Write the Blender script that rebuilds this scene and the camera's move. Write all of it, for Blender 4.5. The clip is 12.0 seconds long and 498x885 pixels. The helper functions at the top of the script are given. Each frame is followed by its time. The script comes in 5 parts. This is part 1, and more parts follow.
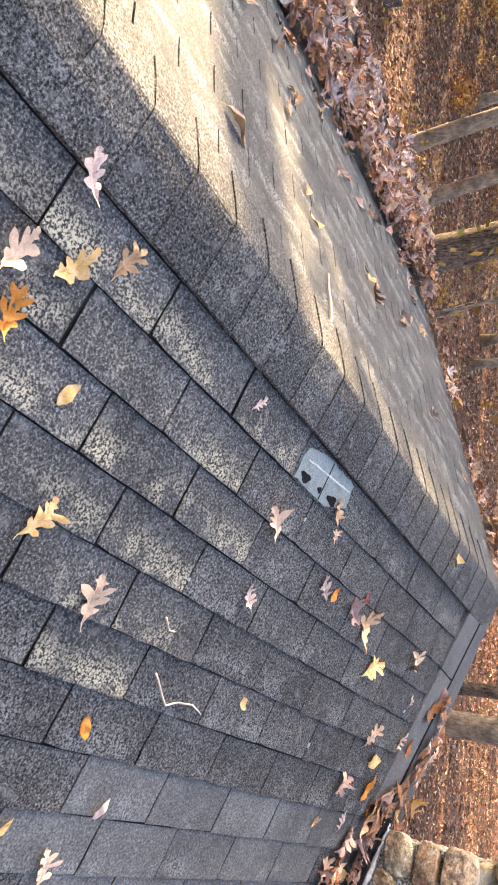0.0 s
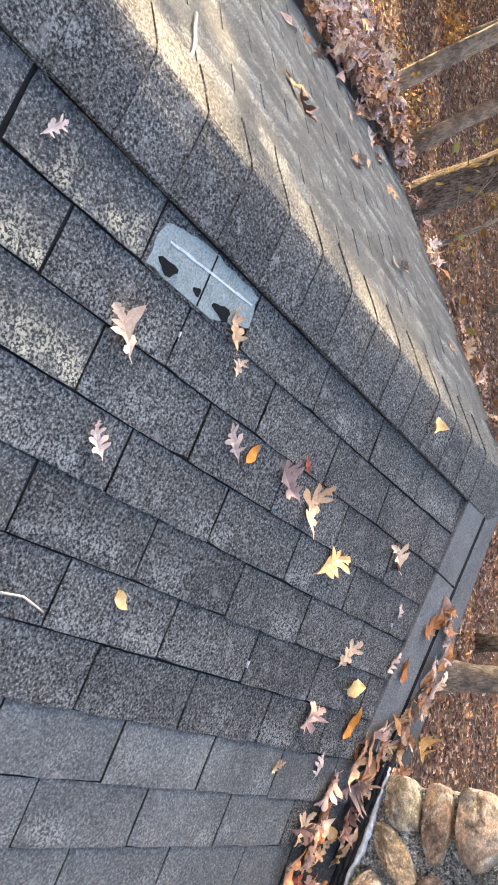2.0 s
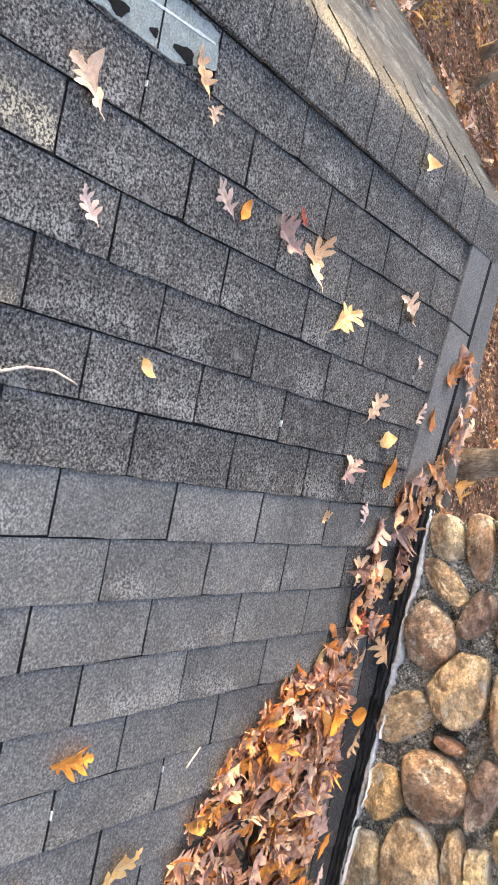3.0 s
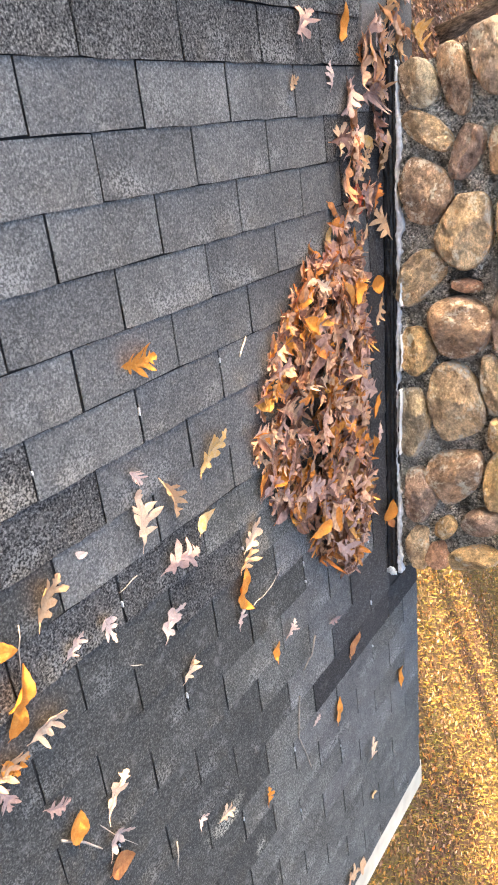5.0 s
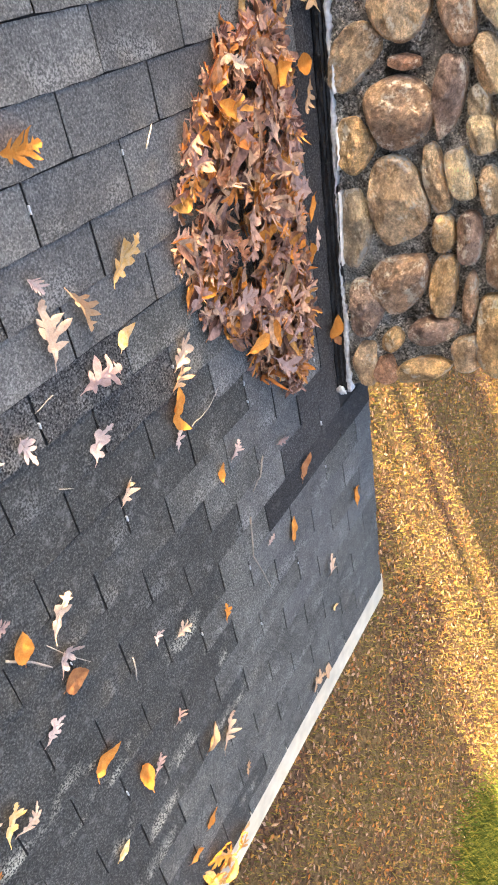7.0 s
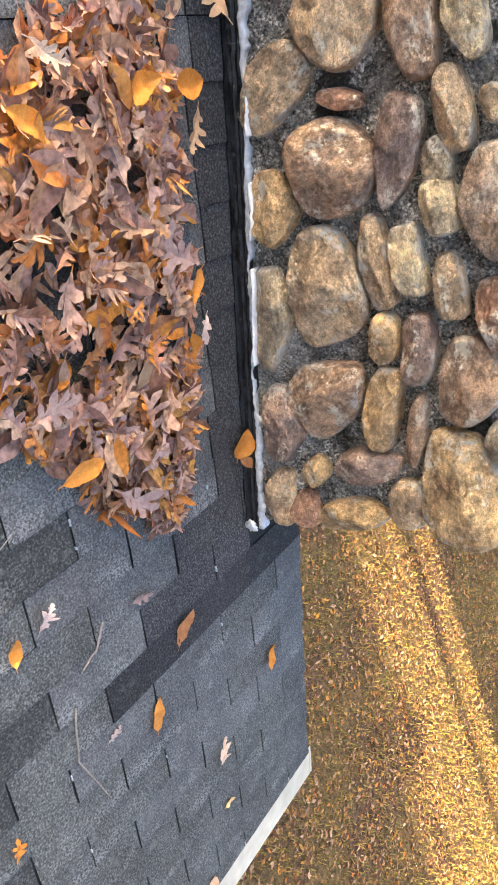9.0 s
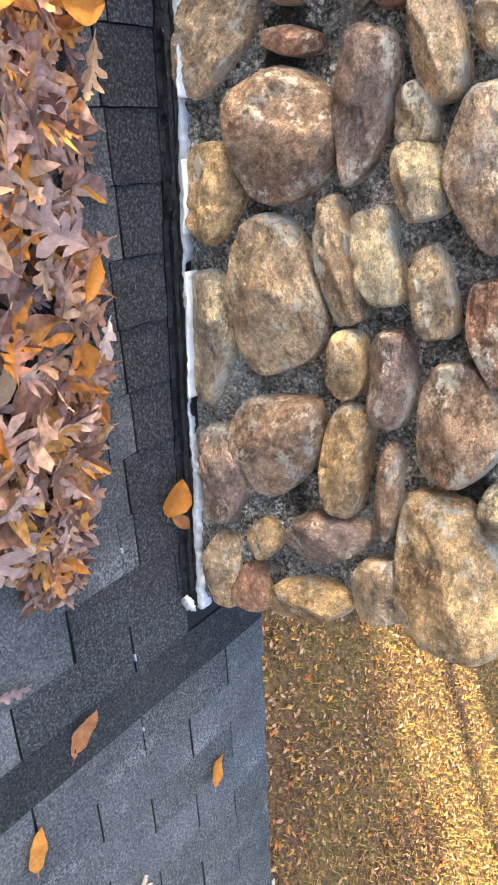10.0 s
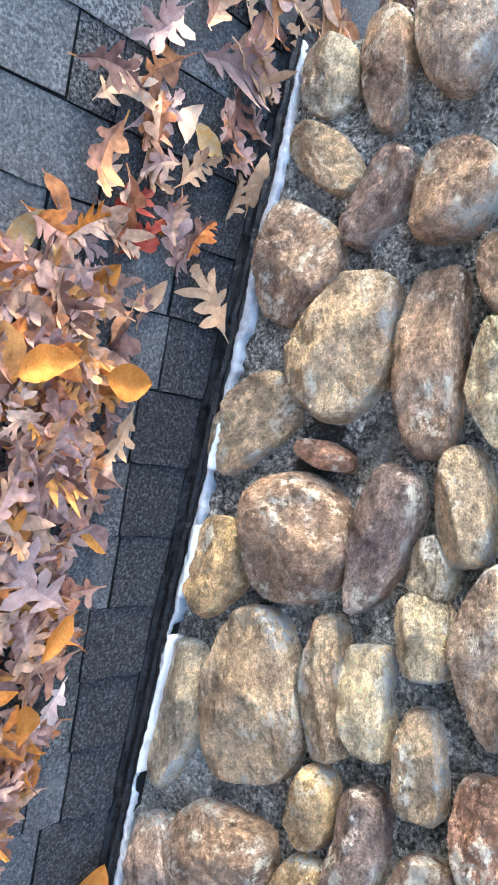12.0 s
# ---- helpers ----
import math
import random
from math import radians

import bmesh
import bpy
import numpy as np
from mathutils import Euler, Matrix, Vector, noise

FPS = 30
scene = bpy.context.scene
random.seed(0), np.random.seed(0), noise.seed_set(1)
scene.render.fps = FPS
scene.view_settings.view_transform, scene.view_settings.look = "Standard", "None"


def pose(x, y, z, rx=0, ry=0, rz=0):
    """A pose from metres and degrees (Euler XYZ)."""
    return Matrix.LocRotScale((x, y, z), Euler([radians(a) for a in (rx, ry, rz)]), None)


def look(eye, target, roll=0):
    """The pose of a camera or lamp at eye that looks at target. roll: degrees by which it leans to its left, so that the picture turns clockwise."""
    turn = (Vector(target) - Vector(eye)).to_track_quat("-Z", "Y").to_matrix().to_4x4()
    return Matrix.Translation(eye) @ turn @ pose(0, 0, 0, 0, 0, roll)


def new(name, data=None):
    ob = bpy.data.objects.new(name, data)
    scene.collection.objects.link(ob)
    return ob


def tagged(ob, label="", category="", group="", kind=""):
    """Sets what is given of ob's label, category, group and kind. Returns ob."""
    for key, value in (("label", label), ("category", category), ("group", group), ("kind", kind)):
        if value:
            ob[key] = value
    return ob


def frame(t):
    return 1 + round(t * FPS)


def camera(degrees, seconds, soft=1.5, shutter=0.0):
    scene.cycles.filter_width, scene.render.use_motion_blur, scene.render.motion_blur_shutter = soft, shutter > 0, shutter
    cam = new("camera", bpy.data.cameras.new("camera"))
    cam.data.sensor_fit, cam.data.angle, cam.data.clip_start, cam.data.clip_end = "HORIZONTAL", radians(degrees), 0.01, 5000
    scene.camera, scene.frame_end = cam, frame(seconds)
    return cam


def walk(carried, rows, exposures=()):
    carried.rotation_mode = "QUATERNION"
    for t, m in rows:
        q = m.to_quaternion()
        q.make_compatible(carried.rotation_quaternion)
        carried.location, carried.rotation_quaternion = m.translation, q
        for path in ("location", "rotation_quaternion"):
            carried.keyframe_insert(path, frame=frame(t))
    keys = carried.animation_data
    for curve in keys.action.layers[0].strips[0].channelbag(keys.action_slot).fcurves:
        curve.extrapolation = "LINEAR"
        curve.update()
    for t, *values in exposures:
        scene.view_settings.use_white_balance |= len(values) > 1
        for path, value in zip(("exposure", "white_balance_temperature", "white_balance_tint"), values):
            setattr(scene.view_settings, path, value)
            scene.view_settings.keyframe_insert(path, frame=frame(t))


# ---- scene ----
cam = camera(37.5, 12.0, 1.95)
RIDGE, PITCH = 5.0, 18.43
ROOF = pose(0, 0, RIDGE, 0, PITCH, 0)
PATH = [
    (0, (0.675, -2.066, 1.054), (0.228, -0.57, -0.196), 108.7),
    (0.5, (0.663, -1.765, 1.057), (0.168, -0.264, -0.168), 107.3),
    (1, (0.647, -1.552, 1.04), (0.119, -0.083, -0.21), 106.4),
    (1.5, (0.638, -1.34, 1.032), (0.145, 0.11, -0.255), 105.5),
    (2, (0.733, -1.308, 1.033), (0.356, 0.157, -0.275), 104.3),
    (2.5, (0.835, -1.293, 1.059), (0.647, 0.224, -0.23), 103.5),
    (3, (0.909, -1.283, 1.08), (0.942, 0.273, -0.176), 103.3),
    (5, (1.218, -1.387, 1.083), (1.978, 0.105, -0.01), 99.3),
    (5.5, (1.301, -1.405, 1.087), (2.221, 0.02, 0.026), 99.5),
    (6, (1.392, -1.426, 1.105), (2.43, -0.055, 0.084), 99.9),
    (6.5, (1.401, -1.404, 1.12), (2.506, -0.057, 0.139), 100.5),
    (7, (1.38, -1.301, 1.128), (2.493, 0.053, 0.164), 101.4),
    (9, (1.622, -0.516, 1.073), (2.57, 0.914, 0.045), 104.5),
    (9.5, (1.73, -0.304, 1.06), (2.618, 1.122, -0.026), 104.9),
    (10, (1.855, -0.086, 1.03), (2.64, 1.351, -0.119), 105.1),
    (10.5, (1.822, 0.006, 1.015), (2.461, 1.455, -0.206), 104.4),
    (11, (1.754, 0.018, 1.013), (2.158, 1.508, -0.259), 103.9),
    (11.5, (1.721, 0.049, 0.997), (1.999, 1.525, -0.324), 104.4),
    (12, (1.667, 0.077, 0.984), (1.784, 1.53, -0.385), 104.3),
]
walk(cam, [(t, ROOF @ look(eye, target, roll)) for t, eye, target, roll in PATH], [(0, 2.98, 6700, 12), (1, 2.99, 6350, 10), (2.3, 3.12, 6500, 6.5), (3, 3.19, 7050, 9), (5, 3.16, 7000, 9), (6, 3.01, 6950, 9), (9.3, 2.99, 6450, 7), (10.3, 3.15, 6050, 4.5), (11, 3.28, 5550, 2), (12, 3.31, 5450, 1)])

# ---- world and light ----
SUN_FROM, SUN_HEIGHT = 270.0, 19.2
world = bpy.data.worlds.new("sky")
scene.world = world
world.use_nodes = True
sky = world.node_tree.nodes.new("ShaderNodeTexSky")
sky.sky_type, sky.sun_disc = "NISHITA", False
sky.air_density, sky.dust_density, sky.ozone_density = 0.75, 5.0, 0.3
sky.sun_elevation, sky.sun_rotation = radians(SUN_HEIGHT), radians(SUN_FROM)
world.node_tree.links.new(sky.outputs["Color"], world.node_tree.nodes["Background"].inputs["Color"])
world.node_tree.nodes["Background"].inputs["Strength"].default_value = 0.15
sun = new("sun", bpy.data.lights.new("sun", "SUN"))
sun.data.energy, sun.data.angle, sun.data.color = 4.4, radians(0.55), (1.0, 0.74, 0.44)
sun.matrix_world = look((-40 * math.cos(radians(SUN_HEIGHT)), 0, 40 * math.sin(radians(SUN_HEIGHT))), (0, 0, 0))


# ---- materials ----
class Nodes:
    """A small helper to write node materials."""

    def __init__(self, name, rough=0.8, metal=0.0, spec=0.4):
        self.mat = bpy.data.materials.new(name)
        self.mat.use_nodes = True
        self.t = self.mat.node_tree
        self.bsdf = self.t.nodes["Principled BSDF"]
        self.bsdf.inputs["Roughness"].default_value = rough
        self.bsdf.inputs["Metallic"].default_value = metal
        self.bsdf.inputs["Specular IOR Level"].default_value = spec

    def put(self, kind, **values):
        n = self.t.nodes.new("ShaderNode" + kind)
        for k, v in values.items():
            n.inputs[k.replace("_", " ")].default_value = v
        return n

    def link(self, a, b):
        self.t.links.new(a, b)

    def where(self):
        return self.put("NewGeometry").outputs["Position"]

    def local(self):
        return self.put("TexCoord").outputs["Object"]

    def chance(self):
        return self.put("ObjectInfo").outputs["Random"]

    def island(self):
        return self.put("NewGeometry").outputs["Random Per Island"]

    def noise(self, at, scale, detail=3.0, rough=0.55):
        n = self.put("TexNoise", Scale=scale, Detail=detail, Roughness=rough)
        self.link(at, n.inputs["Vector"])
        return n.outputs["Fac"]

    def ramp(self, value, *stops):
        n = self.t.nodes.new("ShaderNodeValToRGB")
        ramp = n.color_ramp
        while len(ramp.elements) < len(stops):
            ramp.elements.new(0.5)
        for e, (p, c) in zip(ramp.elements, stops):
            e.position = p
            e.color = (c, c, c, 1) if isinstance(c, (int, float)) else (*c, 1)
        self.link(value, n.inputs["Fac"])
        return n.outputs["Color"]

    def mix(self, a, b, fac, how="MIX"):
        n = self.t.nodes.new("ShaderNodeMix")
        n.data_type, n.blend_type = "RGBA", how
        for value, slot in ((fac, 0), (a, 6), (b, 7)):
            if isinstance(value, (int, float)):
                n.inputs[slot].default_value = value
            elif isinstance(value, tuple):
                n.inputs[slot].default_value = (*value, 1)
            else:
                self.link(value, n.inputs[slot])
        return n.outputs[2]

    def bump(self, height, strength, distance, before=None):
        n = self.put("Bump", Strength=strength, Distance=distance)
        self.link(height, n.inputs["Height"])
        if before:
            self.link(before, n.inputs["Normal"])
        return n.outputs["Normal"]

    def done(self, colour, normal=None, rough=None):
        if isinstance(colour, tuple):
            self.bsdf.inputs["Base Color"].default_value = (*colour, 1)
        else:
            self.link(colour, self.bsdf.inputs["Base Color"])
        if normal:
            self.link(normal, self.bsdf.inputs["Normal"])
        if rough:
            self.link(rough, self.bsdf.inputs["Roughness"])
        return self.mat


def shingle_material(name, dark, mid, light, grain=1.0, wear=1.0, pale=0.0, wear_or_sun=(0.34, 0.342, 0.335), reach=0.50, vary=0.85):
    n = Nodes(name, 0.93, spec=0.14)
    at = n.where()
    grit = n.noise(at, 185.0, 2.5, 0.7)
    fine = n.noise(at, 480.0, 1.5)
    worn = n.noise(at, 5.5, 4.0, 0.6)
    streak = n.noise(at, 26.0, 3.0, 0.6)
    colour = n.ramp(grit, (0.40, dark), (0.49, mid), (0.55, mid), (0.63, light))
    colour = n.mix(colour, n.ramp(fine, (0.38, 0.55), (0.62, 1.45)), grain * 0.5, "MULTIPLY")
    tone = n.ramp(n.chance(), (0.0, (0.80, 0.80, 0.81)), (0.5, (0.98, 0.98, 0.98)), (1.0, (1.16, 1.15, 1.13)))
    colour = n.mix(colour, tone, vary, "MULTIPLY")
    colour = n.mix(colour, n.ramp(worn, (0.3, 0.78), (0.7, 1.3)), 0.9 * wear, "MULTIPLY")
    colour = n.mix(colour, (0.20, 0.198, 0.19), n.ramp(streak, (0.58, 0.0), (0.74, 0.5 * wear)))
    # pale grit on a tab's lower half: worn granules, or sun flecks painted in
    if pale:
        apart = n.t.nodes.new("ShaderNodeSeparateXYZ")
        n.link(n.local(), apart.inputs[0])
        low = n.ramp(apart.outputs["X"], (0.045, 0.0), (0.095, 1.0), (0.118, 1.0), (0.127, 0.2))
        spot = n.mix(n.ramp(n.noise(at, 6.5, 3.0, 0.6), (reach, 0.0), (reach + 0.12, 1.0)), low, 1.0, "MULTIPLY")
        spot = n.mix(spot, n.ramp(grit, (0.475, 0.0), (0.535, 1.0)), 1.0, "MULTIPLY")
        spot = n.mix((0.0, 0.0, 0.0), spot, pale)
        colour = n.mix(colour, wear_or_sun, spot)
    normal = n.bump(grit, 0.8, 0.0022 * grain)
    normal = n.bump(fine, 0.4, 0.0009 * grain, normal)
    return n.done(colour, normal)


SHINGLE = shingle_material("asphalt_shingle", (0.014, 0.014, 0.015), (0.074, 0.074, 0.074), (0.19, 0.188, 0.182), pale=0.4)
# grazing sun flecks near the ridge, painted into the colour as pale grit
SHINGLE_SUNFLECKED = shingle_material("sunflecked_shingle", (0.030, 0.030, 0.031), (0.083, 0.083, 0.082), (0.22, 0.215, 0.205), pale=1.0, wear_or_sun=(0.44, 0.40, 0.30), reach=0.475)
# darker grey, for tabs in the lower courses away from the gable
SHINGLE_DARK = shingle_material("dark_grey_shingle", (0.034, 0.035, 0.033), (0.061, 0.062, 0.060), (0.13, 0.13, 0.122), 0.7, 0.8, pale=0.3, reach=0.53, vary=0.4)
SHINGLE_FLECKED = shingle_material("flecked_shingle", (0.032, 0.033, 0.031), (0.057, 0.058, 0.056), (0.13, 0.13, 0.122), 0.7, 0.8, pale=1.0, wear_or_sun=(0.42, 0.41, 0.35), reach=0.53, vary=0.4)
SHINGLE_SLATE = shingle_material("slate_grey_shingle", (0.066, 0.067, 0.067), (0.114, 0.116, 0.116), (0.20, 0.20, 0.196), 0.55, 1.0, pale=0.45)
SHINGLE_NEW = shingle_material("fresh_black_shingle", (0.024, 0.024, 0.025), (0.050, 0.050, 0.052), (0.115, 0.115, 0.117), 0.5, 0.3)
SHINGLE_LOWER = shingle_material("weathered_grey_shingle", (0.050, 0.051, 0.048), (0.096, 0.098, 0.093), (0.20, 0.20, 0.186), 0.7, 1.0, pale=0.35, vary=0.4)
SHINGLE_SUNNY = shingle_material("streaked_sunlit_shingle", (0.044, 0.045, 0.045), (0.081, 0.082, 0.082), (0.145, 0.144, 0.14), 0.7, 1.0, pale=0.6, reach=0.46)
STARTER = shingle_material("smooth_black_starter_strip", (0.020, 0.020, 0.021), (0.036, 0.036, 0.038), (0.075, 0.075, 0.077), 0.4, 0.5)
RAKE_STRIP = shingle_material("smooth_grey_strip", (0.085, 0.087, 0.090), (0.12, 0.122, 0.126), (0.18, 0.182, 0.185), 0.4, 0.8)


def plain_material(name, colour, rough, scale, amount=0.25, relief=0.001, metal=0.0, spec=0.4, dirt=None):
    n = Nodes(name, rough, metal, spec)
    at = n.where()
    fine, broad = n.noise(at, scale, 4.0), n.noise(at, scale / 9, 3.0)
    tone = n.ramp(fine, (0.3, 1 - amount), (0.7, 1 + amount))
    out = n.mix(colour, tone, 1.0, "MULTIPLY")
    out = n.mix(out, n.ramp(broad, (0.3, 1 - amount), (0.7, 1 + amount)), 0.8, "MULTIPLY")
    if dirt:
        out = n.mix(out, dirt, n.ramp(broad, (0.5, 0.0), (0.7, 0.7)))
    return n.done(out, n.bump(fine, 0.6, relief))


DECK = plain_material("black_roofing_felt", (0.010, 0.010, 0.011), 0.9, 90.0)
FLASHING = plain_material("tarred_black_flashing", (0.008, 0.008, 0.009), 0.45, 70.0, 0.8, 0.012, spec=0.45)
CAULK = plain_material("white_caulk", (0.60, 0.63, 0.67), 0.5, 70.0, 0.3, 0.004, dirt=(0.30, 0.33, 0.37))
PAINT = plain_material("white_painted_metal", (0.60, 0.55, 0.43), 0.5, 14.0, 0.16, 0.0008, dirt=(0.36, 0.33, 0.25))
SIDING = plain_material("grey_board_wall", (0.42, 0.40, 0.36), 0.7, 20.0, 0.1)
BARE_PATCH = plain_material("bare_grey_mat", (0.19, 0.225, 0.225), 0.8, 260.0, 0.38, 0.002, dirt=(0.13, 0.15, 0.16))
SCRATCH = plain_material("pale_scratch", (0.42, 0.45, 0.45), 0.8, 150.0, 0.2)
TAR = plain_material("tar_spot", (0.009, 0.009, 0.010), 0.9, 150.0, 0.3, spec=0.1)
TWIG = plain_material("pale_dry_twig", (0.40, 0.36, 0.32), 0.8, 200.0, 0.3)
BROWN_TWIG = plain_material("brown_twig", (0.29, 0.25, 0.215), 0.8, 200.0, 0.3)


def stone_material():
    n = Nodes("river_stone", 0.7, spec=0.4)
    at = n.local()
    long = n.put("Mapping", Scale=(0.8, 1.0, 1.1))
    n.link(at, long.inputs["Vector"])
    shift = n.put("VectorMath")
    apart = n.put("CombineXYZ")
    n.link(n.mix((0.0, 0.0, 0.0), (9.0, 9.0, 9.0), n.chance()), apart.inputs["X"])
    n.link(long.outputs["Vector"], shift.inputs[0])
    n.link(apart.outputs["Vector"], shift.inputs[1])
    at = shift.outputs["Vector"]
    big, mid, fine, grain = n.noise(at, 11.0, 4.0, 0.6), n.noise(at, 34.0, 6.0, 0.65), n.noise(at, 120.0, 4.0, 0.7), n.noise(at, 420.0, 2.0, 0.7)
    base = n.put("ObjectInfo").outputs["Color"]
    colour = n.mix(base, n.ramp(big, (0.36, (0.68, 0.65, 0.64)), (0.5, (1.10, 1.08, 1.05)), (0.64, (1.5, 1.44, 1.30))), 0.9, "MULTIPLY")
    colour = n.mix(colour, (0.17, 0.095, 0.065), n.ramp(n.noise(at, 8.0, 6.0, 0.7), (0.54, 0.0), (0.62, 0.42)))
    colour = n.mix(colour, n.ramp(mid, (0.36, 0.66), (0.64, 1.45)), 0.9, "MULTIPLY")
    colour = n.mix(colour, n.ramp(fine, (0.34, 0.62), (0.66, 1.45)), 0.9, "MULTIPLY")
    colour = n.mix(colour, n.ramp(grain, (0.34, 0.6), (0.66, 1.45)), 0.85, "MULTIPLY")
    # cream patches, brightened to paint highlights into the stone's colour
    pale = n.noise(at, 15.0, 9.0, 0.8)
    colour = n.mix(colour, (0.82, 0.76, 0.62), n.ramp(pale, (0.55, 0.0), (0.60, 0.8)))
    veins = n.put("TexVoronoi", Scale=15.0)
    veins.feature = "DISTANCE_TO_EDGE"
    n.link(n.mix(at, n.put("TexNoise", Scale=14.0).outputs["Color"], 0.10), veins.inputs["Vector"])
    crack = n.ramp(veins.outputs["Distance"], (0.0, 0.30), (0.022, 1.0))
    colour = n.mix(colour, crack, n.ramp(n.noise(at, 6.0, 2.0), (0.56, 0.0), (0.64, 0.7)), "MULTIPLY")
    smear = n.put("Attribute")
    smear.attribute_name = "mortar_smear"
    gate = n.ramp(n.noise(n.where(), 6.0, 3.0, 0.6), (0.50, 0.0), (0.58, 1.0))
    crust = n.mix(n.ramp(smear.outputs["Fac"], (0.25, 0.0), (0.75, 1.0)), n.mix(gate, n.ramp(n.noise(at, 70.0, 6.0, 0.8), (0.44, 0.0), (0.53, 1.0)), 1.0, "MULTIPLY"), 1.0, "MULTIPLY")
    colour = n.mix(colour, (0.60, 0.575, 0.52), crust)
    chip = n.put("TexVoronoi", Scale=26.0)
    n.link(n.mix(at, n.put("TexNoise", Scale=20.0).outputs["Color"], 0.06), chip.inputs["Vector"])
    normal = n.bump(big, 0.7, 0.024)
    normal = n.bump(mid, 0.9, 0.018, normal)
    normal = n.bump(chip.outputs["Distance"], 0.4, 0.012, normal)
    normal = n.bump(veins.outputs["Distance"], 0.4, 0.012, normal)
    normal = n.bump(fine, 0.9, 0.009, normal)
    return n.done(colour, n.bump(grain, 0.8, 0.0025, normal))


def mortar_material():
    n = Nodes("rough_mortar", 0.95, spec=0.2)
    at = n.where()
    grit, broad = n.noise(at, 170.0, 6.0, 0.8), n.noise(at, 14.0, 6.0, 0.65)
    colour = n.ramp(grit, (0.40, (0.06, 0.058, 0.052)), (0.5, (0.30, 0.29, 0.26)), (0.60, (0.66, 0.63, 0.56)))
    colour = n.mix(colour, n.ramp(broad, (0.36, 0.42), (0.60, 1.5)), 0.95, "MULTIPLY")
    crumb = n.put("TexVoronoi", Scale=150.0)
    n.link(at, crumb.inputs["Vector"])
    colour = n.mix(colour, n.ramp(crumb.outputs["Color"], (0.1, 0.35), (0.6, 1.1), (0.9, 2.0)), 0.75, "MULTIPLY")
    smear = n.noise(at, 8.0, 6.0, 0.7)
    colour = n.mix(colour, (0.42, 0.415, 0.39), n.ramp(smear, (0.50, 0.0), (0.62, 0.5)))
    moss = n.noise(at, 5.0, 5.0, 0.7)
    colour = n.mix(colour, (0.020, 0.021, 0.016), n.ramp(moss, (0.545, 0.0), (0.62, 0.85)))
    pits = n.noise(at, 42.0, 5.0, 0.7)
    colour = n.mix(colour, (0.016, 0.016, 0.015), n.ramp(pits, (0.36, 0.85), (0.44, 0.0)))
    normal = n.bump(pits, 0.8, 0.012)
    normal = n.bump(grit, 1.0, 0.006, normal)
    return n.done(colour, n.bump(broad, 0.8, 0.02, normal))


STONE, MORTAR = stone_material(), mortar_material()


def leaf_material(name, colour, tip):
    n = Nodes(name, 0.72, spec=0.2)
    at = n.where()
    mottle, vein = n.noise(at, 75.0, 3.0), n.noise(at, 320.0, 2.0)
    tone = n.chance()
    out = n.mix(colour, tip, n.ramp(mottle, (0.35, 0.0), (0.68, 0.85)))
    out = n.mix(out, n.ramp(tone, (0.0, 0.72), (1.0, 1.25)), 0.9, "MULTIPLY")
    out = n.mix(out, n.ramp(vein, (0.3, 0.8), (0.7, 1.15)), 0.8, "MULTIPLY")
    return n.done(out, n.bump(vein, 0.5, 0.001))


LEAF = {
    "buff": leaf_material("buff_leaf", (0.56, 0.375, 0.26), (0.66, 0.50, 0.36)),
    "pale": leaf_material("pale_pinkish_leaf", (0.49, 0.345, 0.30), (0.60, 0.48, 0.41)),
    "tan": leaf_material("tan_leaf", (0.46, 0.27, 0.15), (0.58, 0.39, 0.23)),
    "mauve": leaf_material("mauve_brown_leaf", (0.35, 0.225, 0.195), (0.46, 0.32, 0.275)),
    "orange": leaf_material("orange_leaf", (0.52, 0.185, 0.027), (0.60, 0.265, 0.06)),
    "yellow": leaf_material("yellow_leaf", (0.74, 0.42, 0.12), (0.78, 0.57, 0.34)),
    "rust": leaf_material("rusty_brown_leaf", (0.32, 0.12, 0.045), (0.45, 0.21, 0.08)),
    "red": leaf_material("red_leaf", (0.28, 0.040, 0.028), (0.34, 0.09, 0.05)),
}


def mixed_leaf_material(name, *stops, dark=0.7):
    n = Nodes(name, 0.8, spec=0.15)
    at = n.where()
    out = n.ramp(n.island(), *stops)
    out = n.mix(out, n.ramp(n.noise(at, 70.0, 3.0), (0.3, dark), (0.7, 1.25)), 0.9, "MULTIPLY")
    return n.done(out, n.bump(n.noise(at, 200.0, 2.0), 0.4, 0.001))


HEAP = mixed_leaf_material("heaped_leaves", (0.0, (0.37, 0.225, 0.185)), (0.09, (0.62, 0.37, 0.22)), (0.18, (0.12, 0.052, 0.036)), (0.27, (0.42, 0.265, 0.225)), (0.35, (0.74, 0.49, 0.32)), (0.43, (0.40, 0.17, 0.07)), (0.52, (0.46, 0.295, 0.255)), (0.60, (0.64, 0.24, 0.04)), (0.68, (0.38, 0.13, 0.045)), (0.76, (0.50, 0.33, 0.28)), (0.83, (0.68, 0.32, 0.07)), (0.91, (0.17, 0.082, 0.064)), (1.0, (0.52, 0.33, 0.25)), dark=0.45)
DRIFT = mixed_leaf_material("drifted_leaves", (0.0, (0.507, 0.361, 0.302)), (0.16, (0.321, 0.186, 0.146)), (0.30, (0.604, 0.478, 0.419)), (0.42, (0.215, 0.107, 0.073)), (0.54, (0.50, 0.24, 0.10)), (0.66, (0.429, 0.292, 0.253)), (0.78, (0.545, 0.361, 0.195)), (0.90, (0.390, 0.146, 0.049)), (1.0, (0.292, 0.175, 0.146)), dark=0.6)
